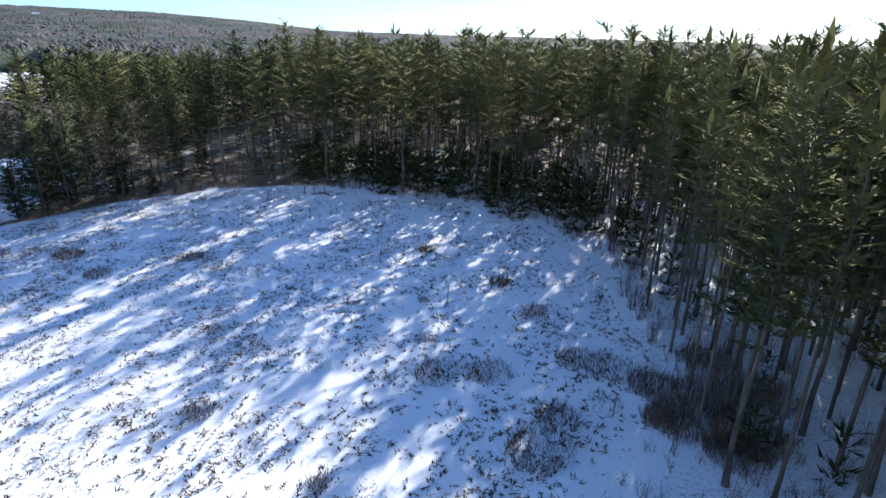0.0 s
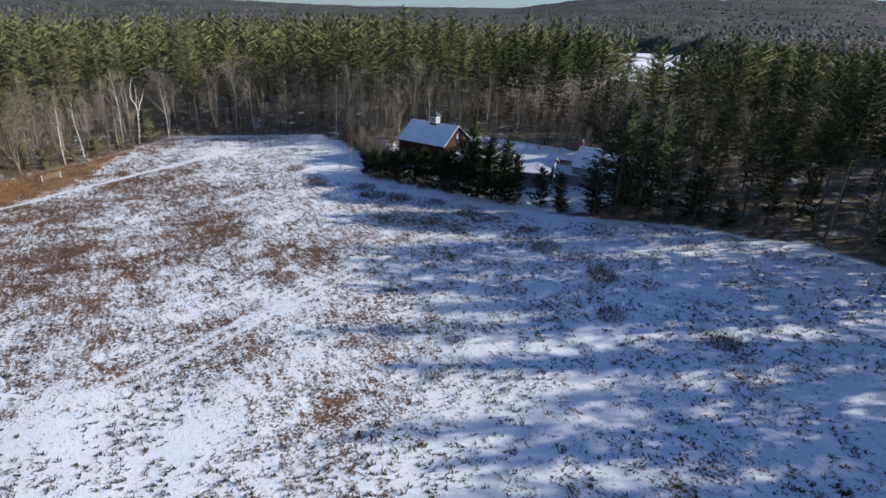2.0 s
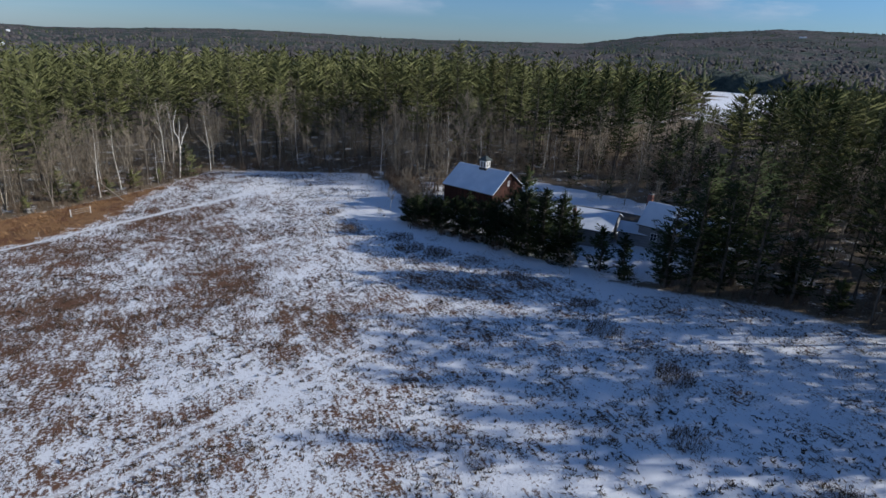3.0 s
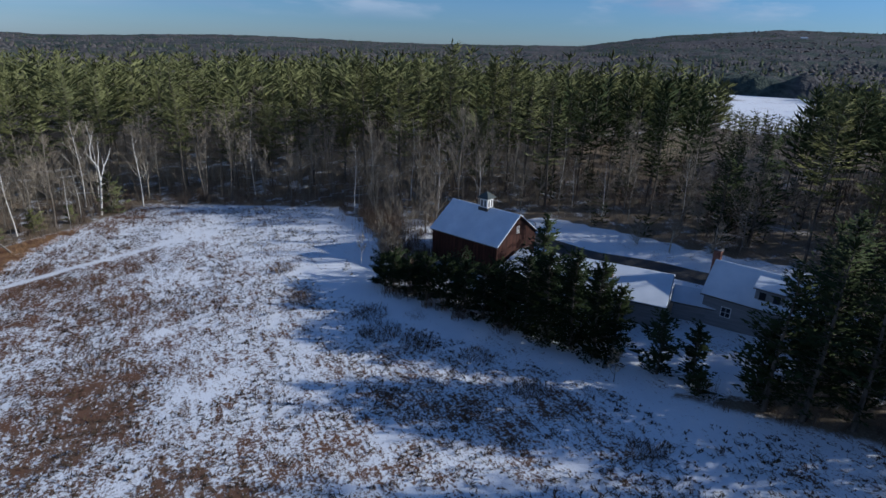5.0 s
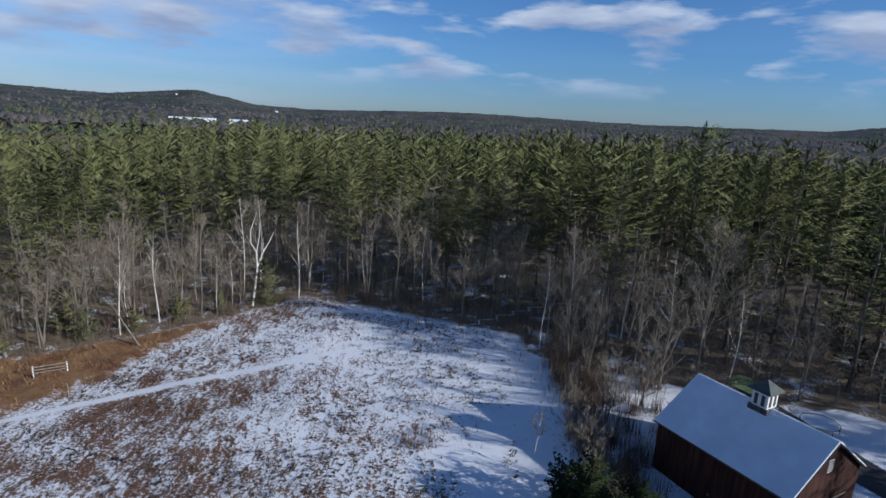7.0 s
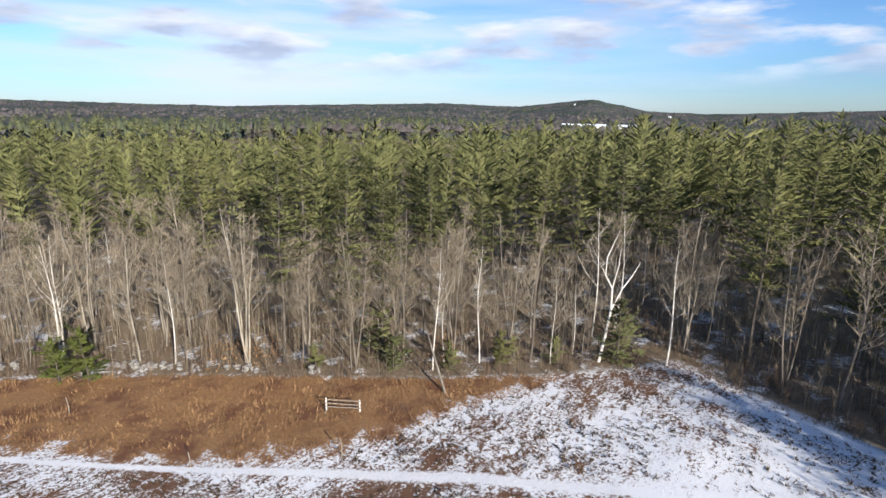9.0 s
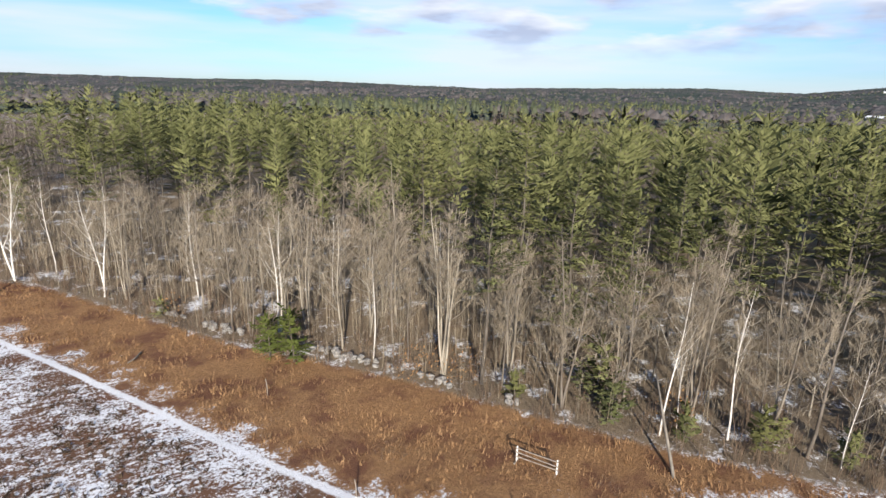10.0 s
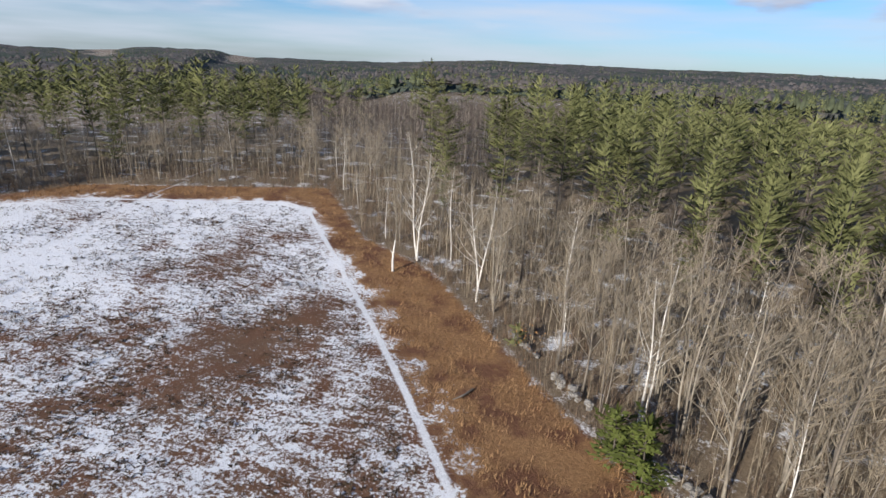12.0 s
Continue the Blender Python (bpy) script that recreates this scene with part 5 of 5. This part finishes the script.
def build_house():
    root = new("house")
    gabled(root, 9.6, 3.1, 3.9, 6.6, M_GREYWALL, -1.0, 0.3)
    chimney(root, -5.1, 0.4, -0.6, 8.3, 0.75)
    for x in (-2.4, 2.6):
        window(root, x, -3.12, 2.3, 0.85, 1.0, 0)
    # dormer on the front slope
    part("dormer", box_mesh("dormer", 2.6, 1.9, 1.5, M_GREYWALL, 0.01), root, "grey dormer with a snowy roof", pose(1.1, -1.7, 4.2))
    q = [(-0.45, -2.95, 5.62), (2.65, -2.95, 5.62), (2.65, -0.2, 6.3), (-0.45, -0.2, 6.3)]
    rf = part("dormer_roof", slab("dormer_roof", q, 0.08, M_SHINGLE), root)
    part("snow_cover", slab("snow_cover", [(p[0], p[1], p[2] + 0.09) for p in q], 0.12, M_SNOW), rf, "smooth layer of snow")
    for x in (0.5, 1.8):
        window(root, x, -2.67, 4.95, 0.6, 0.8, 0, mat=M_GREYWALL, bars=False)
    # ell at the far end
    ell = part("ell", box_mesh("ell", 4.0, 5.0, 3.4, M_GREYWALL, 0.01, -0.9), root, "single-storey ell", pose(6.9, -0.4, 0))
    q = [(-2.3, -2.9, 2.45), (2.3, -2.9, 2.45), (2.3, 2.6, 3.5), (-2.3, 2.6, 3.5)]
    part("ell_roof", slab("ell_roof", q, 0.2, M_SNOW), ell, "snow-covered ell roof")
    root.matrix_basis = pose(-72.6, 91.9, 1.1, 0, 0, 23)
    tagged(root, "grey farmhouse with snowy roof, dormer and brick chimney", "house")


build_wing()
build_link()
build_house()


# ---------------------------------------------------------------- small things
def post(x, y, h, r, label, box=False, tilt=0.0):
    root = new("nest_box_post" if box else "fence_post")
    s = Soup()
    s.tube([(0, 0, -0.3), (0, 0, h * 0.5), (tilt, 0, h)], [r, r * 0.95, r * 0.9], 7, True)
    part("pole", s.make("pole", M_WOODPOST, True), root)
    if box:
        b = part("nest_box", box_mesh("nest_box", 0.16, 0.18, 0.3, M_WOODPOST, 0.01), root, m=pose(0, -0.12, h - 0.35))
        part("lid", box_mesh("lid", 0.2, 0.24, 0.03, M_WOODPOST, 0.005), b, m=pose(0, -0.02, 0.3, 8, 0, 0))
    root.matrix_basis = pose(x, y, gz(x, y))
    tagged(root, label, "post", "posts in the meadow")


for x, y, h, box in ((-21.0, 74.0, 1.5, False), (-18.6, 74.8, 1.7, True), (-16.9, 73.0, 1.3, False), (-15.9, 75.9, 1.6, True), (-7.1, 58.5, 1.5, False), (0.5, 47.9, 1.5, False), (-35.8, 76.4, 1.5, True), (-61.9, 47.7, 1.6, False),
                     (11.2, 29.5, 1.5, False), (-117.3, 14.8, 1.6, False), (-110.2, 6.4, 1.3, False), (-108.8, -8.6, 1.6, False)):
    post(x, y, h, 0.05, "weathered wooden post with a nest box in the meadow" if box else "thin weathered wooden post in the meadow", box, 0.08)


def fallen_sticks():
    for k, (x, y, h, dx, dy) in enumerate(((-22.4, 87.6, 2.6, 0.5, 0.4), (-20.6, 87.0, 2.4, -0.4, 0.3), (-19.2, 87.8, 2.2, 0.3, -0.5))):
        s = Soup()
        s.tube([(0, 0, -0.2), (dx * 0.5, dy * 0.5, h * 0.6), (dx, dy, h)], [0.08, 0.06, 0.03], 5, True)
        s.tube([(dx * 0.5, dy * 0.5, h * 0.6), (dx - 0.6, dy + 0.3, h * 0.9)], [0.04, 0.015], 4, True)
        ob = new("dead_stem", s.make("dead_stem", M_GREYBARK, True))
        ob.matrix_basis = pose(x, y, gz(x, y))
        tagged(ob, "bare dead stem at the top of the meadow", "stem", "dead stems")
    for k, (x, y, a, ln) in enumerate(((-20.8, 86.6, 20, 3.2), (-100.5, -21.5, 60, 2.6), (-18.0, 86.2, 150, 2.2))):
        s = Soup()
        s.tube([(0, 0, 0.12), (ln * 0.5, 0.1, 0.2), (ln, 0, 0.35)], [0.12, 0.1, 0.04], 6, True)
        s.tube([(ln * 0.6, 0, 0.2), (ln * 0.8, 0.5, 0.6)], [0.04, 0.01], 4, True)
        ob = new("fallen_log", s.make("fallen_log", M_GREYBARK, True))
        ob.matrix_basis = pose(x, y, gz(x, y), 0, 0, a)
        tagged(ob, "fallen grey tree trunk lying at the field's edge", "log", "fallen logs")


fallen_sticks()


def leaning_trunk():
    s = Soup()
    s.tube([(0, 0, -0.1), (-2.2, -2.8, 2.2), (-4.6, -5.8, 4.8)], [0.13, 0.11, 0.05], 6, True)
    s.tube([(-3.0, -3.8, 3.1), (-3.4, -4.9, 3.3)], [0.04, 0.015], 4, True)
    ob = new("leaning_dead_trunk", s.make("leaning_dead_trunk", M_GREYBARK, True))
    ob.matrix_basis = pose(-129.8, 16.2, gz(-129.8, 16.2))
    tagged(ob, "dead grey trunk leaning out of the woods over the sedge", "log")


leaning_trunk()


def build_jump():
    root = new("rail_jump")
    for k in range(2):
        part("post", box_mesh("post", 0.1, 0.1, 1.45, M_WHITE, 0.01, -0.2), root, m=pose(3.0 * k, 0, 0))
        part("foot", box_mesh("foot", 0.12, 0.9, 0.1, M_WOODPOST, 0.01), root, m=pose(3.0 * k, 0, 0.0))
    for z, tilt in ((0.45, 1.5), (0.8, -1), (1.12, 1)):
        s = Soup()
        s.tube([(-0.1, -0.07, 0), (3.1, -0.07, 0.03 * tilt)], [0.045, 0.045], 6, True)
        part("rail", s.make("rail", M_WOODPOST), root, m=pose(0, 0, z))
    root.matrix_basis = pose(-121.6, 9.0, gz(-121.6, 9.0), 0, 0, 117)
    tagged(root, "pale wooden jump with three rails in the russet sedge", "jump")


build_jump()


def far_building(name, label, x, y, az, sx, sy, h, zlift=0.0, roof=M_SNOW, wall=M_WHITE):
    root = new(name)
    part("wall", box_mesh("wall", sx, sy, h + 8, wall, 0, -8), root)
    v = [(-sx / 2 - 0.4, -sy / 2 - 0.4, h), (sx / 2 + 0.4, -sy / 2 - 0.4, h), (sx / 2 + 0.4, sy / 2 + 0.4, h), (-sx / 2 - 0.4, sy / 2 + 0.4, h), (-sx / 2 - 0.4, 0, h + 0.3 * sy), (sx / 2 + 0.4, 0, h + 0.3 * sy)]
    f = [(0, 1, 5, 4), (2, 3, 4, 5), (1, 2, 5), (3, 0, 4), (3, 2, 1, 0)]
    part("roof", mesh("roof", v, f, roof), root)
    root.matrix_basis = pose(x, y, gz(x, y) + zlift, 0, 0, az)
    tagged(root, label, "building", "far buildings")


def place(az, dist):
    return -60 + dist * math.cos(radians(az)), 25 + dist * math.sin(radians(az))


for name, label, az, dist, sx, sy, h, lift in (
        ("warehouse", "long white warehouse beyond the pine woods", -163.2, 640, 44, 7, 2.2, 11.5), ("warehouse", "long white warehouse beyond the pine woods", -167.4, 640, 24, 7, 2.2, 11.5),
        ("far_house", "white house on the wooded hillside", -169.4, 1700, 7, 5, 3, 10), ("far_house", "white house on the wooded hillside", -160.6, 2300, 6, 5, 2.5, 10),
        ("far_house", "white house on the wooded hillside", -150.0, 2700, 6, 5, 2.5, 9), ("far_house", "white house on the wooded hillside", 122.6, 2200, 20, 8, 4, 13)):
    x, y = place(az, dist)
    far_building(name, label, x, y, az + 90, sx, sy, h, lift)
far_building("far_barn", "small grey barn at the edge of the snowy upland field", -398, 572, 30, 24, 9, 5.0, 0, M_SNOW, M_WHITE)


def trampoline():
    root = new("trampoline")
    s = Soup()
    ring = [(1.6 * math.cos(a * math.pi / 8), 1.6 * math.sin(a * math.pi / 8), 0.85) for a in range(17)]
    s.tube(ring, [0.035] * 17, 6)
    part("rim", s.make("rim", M_SHINGLE, True), root)
    disc = Soup()
    disc.v = [(0, 0, 0.9)] + [(1.45 * math.cos(a * math.pi / 8), 1.45 * math.sin(a * math.pi / 8), 0.84) for a in range(16)]
    disc.f = [(0, 1 + a, 1 + (a + 1) % 16) for a in range(16)]
    part("snow_cover", disc.make("snow_cover", M_SNOW, True), root, "snow lying on the mat")
    for a in range(6):
        leg = Soup()
        c, d = math.cos(a * math.pi / 3), math.sin(a * math.pi / 3)
        leg.tube([(1.6 * c, 1.6 * d, 0.85), (1.6 * c, 1.6 * d, -0.1)], [0.03, 0.03], 6, True)
        part("leg", leg.make("leg", M_SHINGLE), root)
    root.matrix_basis = pose(-107.3, 85.4, gz(-107.3, 85.4))
    tagged(root, "round trampoline with snow on its mat behind the barn", "trampoline")


trampoline()


def tarp_shelter():
    root = new("tarp_shelter")
    m_tarp = two_tone("green_tarp", (0.13, 0.19, 0.09), (0.19, 0.25, 0.13), 1.5, 0.6, 0.2)
    for x in (-1.6, 1.6):
        for y in (-1.1, 1.1):
            part("post", box_mesh("post", 0.09, 0.09, 1.27 + 0.25 * (y > 0), M_WOODPOST, 0.01, -0.2), root, m=pose(x, y, 0))
    part("tarp", slab("tarp", [(-1.8, -1.35, 1.05), (1.8, -1.35, 1.05), (1.8, 1.35, 1.35), (-1.8, 1.35, 1.35)], 0.03, m_tarp), root, "taut pale green tarpaulin")
    root.matrix_basis = pose(-113.6, 82.4, gz(-113.6, 82.4), 0, 0, 24)
    tagged(root, "open shelter under a pale green tarpaulin behind the barn", "shelter")


tarp_shelter()


def garden_hoop():
    s = Soup()
    s.tube([(0.95 * math.cos(a * math.pi / 10), 0, 0.95 * math.sin(a * math.pi / 10) - 0.05) for a in range(11)], [0.035] * 11, 6)
    ob = new("garden_hoop", s.make("garden_hoop", M_SHINGLE, True))
    ob.matrix_basis = pose(-86.6, 90.4, gz(-86.6, 90.4), 0, 0, 38)
    tagged(ob, "dark bent garden hoop standing by the drive", "hoop")


garden_hoop()


# the stone wall along the west wood, stone by stone
def stone_wall():
    root = new("stone_wall")
    r = random.Random(41)
    shapes = []
    for k in range(6):
        bm = bmesh.new()
        bmesh.ops.create_icosphere(bm, subdivisions=1, radius=0.5)
        for v in bm.verts:
            v.co *= r.uniform(0.72, 1.1)
        shapes.append(bm_mesh("stone", bm, M_STONE))
    line = [(-103.0, -31.5), (-109.5, -21.8), (-115.6, -14.4), (-121.8, -4.8), (-127.5, 4.4)]
    n = 0
    for (x0, y0), (x1, y1) in zip(line, line[1:]):
        ln = math.hypot(x1 - x0, y1 - y0)
        for i in range(int(ln / 0.42)):
            if n >= 290:
                break
            t = i * 0.42 / ln
            low = r.random() < 0.25 or noise.noise((i * 0.11, x0, 5)) > 0.05
            if low:
                continue
            x, y = x0 + (x1 - x0) * t + r.uniform(-0.25, 0.25), y0 + (y1 - y0) * t + r.uniform(-0.25, 0.25)
            for lay in range(2 if r.random() < 0.75 else 3):
                if n >= 290:
                    break
                s = r.uniform(0.45, 0.85)
                m = Matrix.LocRotScale((x + r.uniform(-0.12, 0.12), y + r.uniform(-0.12, 0.12), gz(x, y) + 0.1 + 0.27 * lay), Euler((r.uniform(-0.4, 0.4), r.uniform(-0.4, 0.4), r.uniform(0, 6.28))), (s * 1.2, s, s * 0.7))
                part("stone", shapes[r.randrange(6)], root, m=m)
                n += 1
    tagged(root, "tumbled grey field-stone wall along the wood's edge", "wall")


stone_wall()
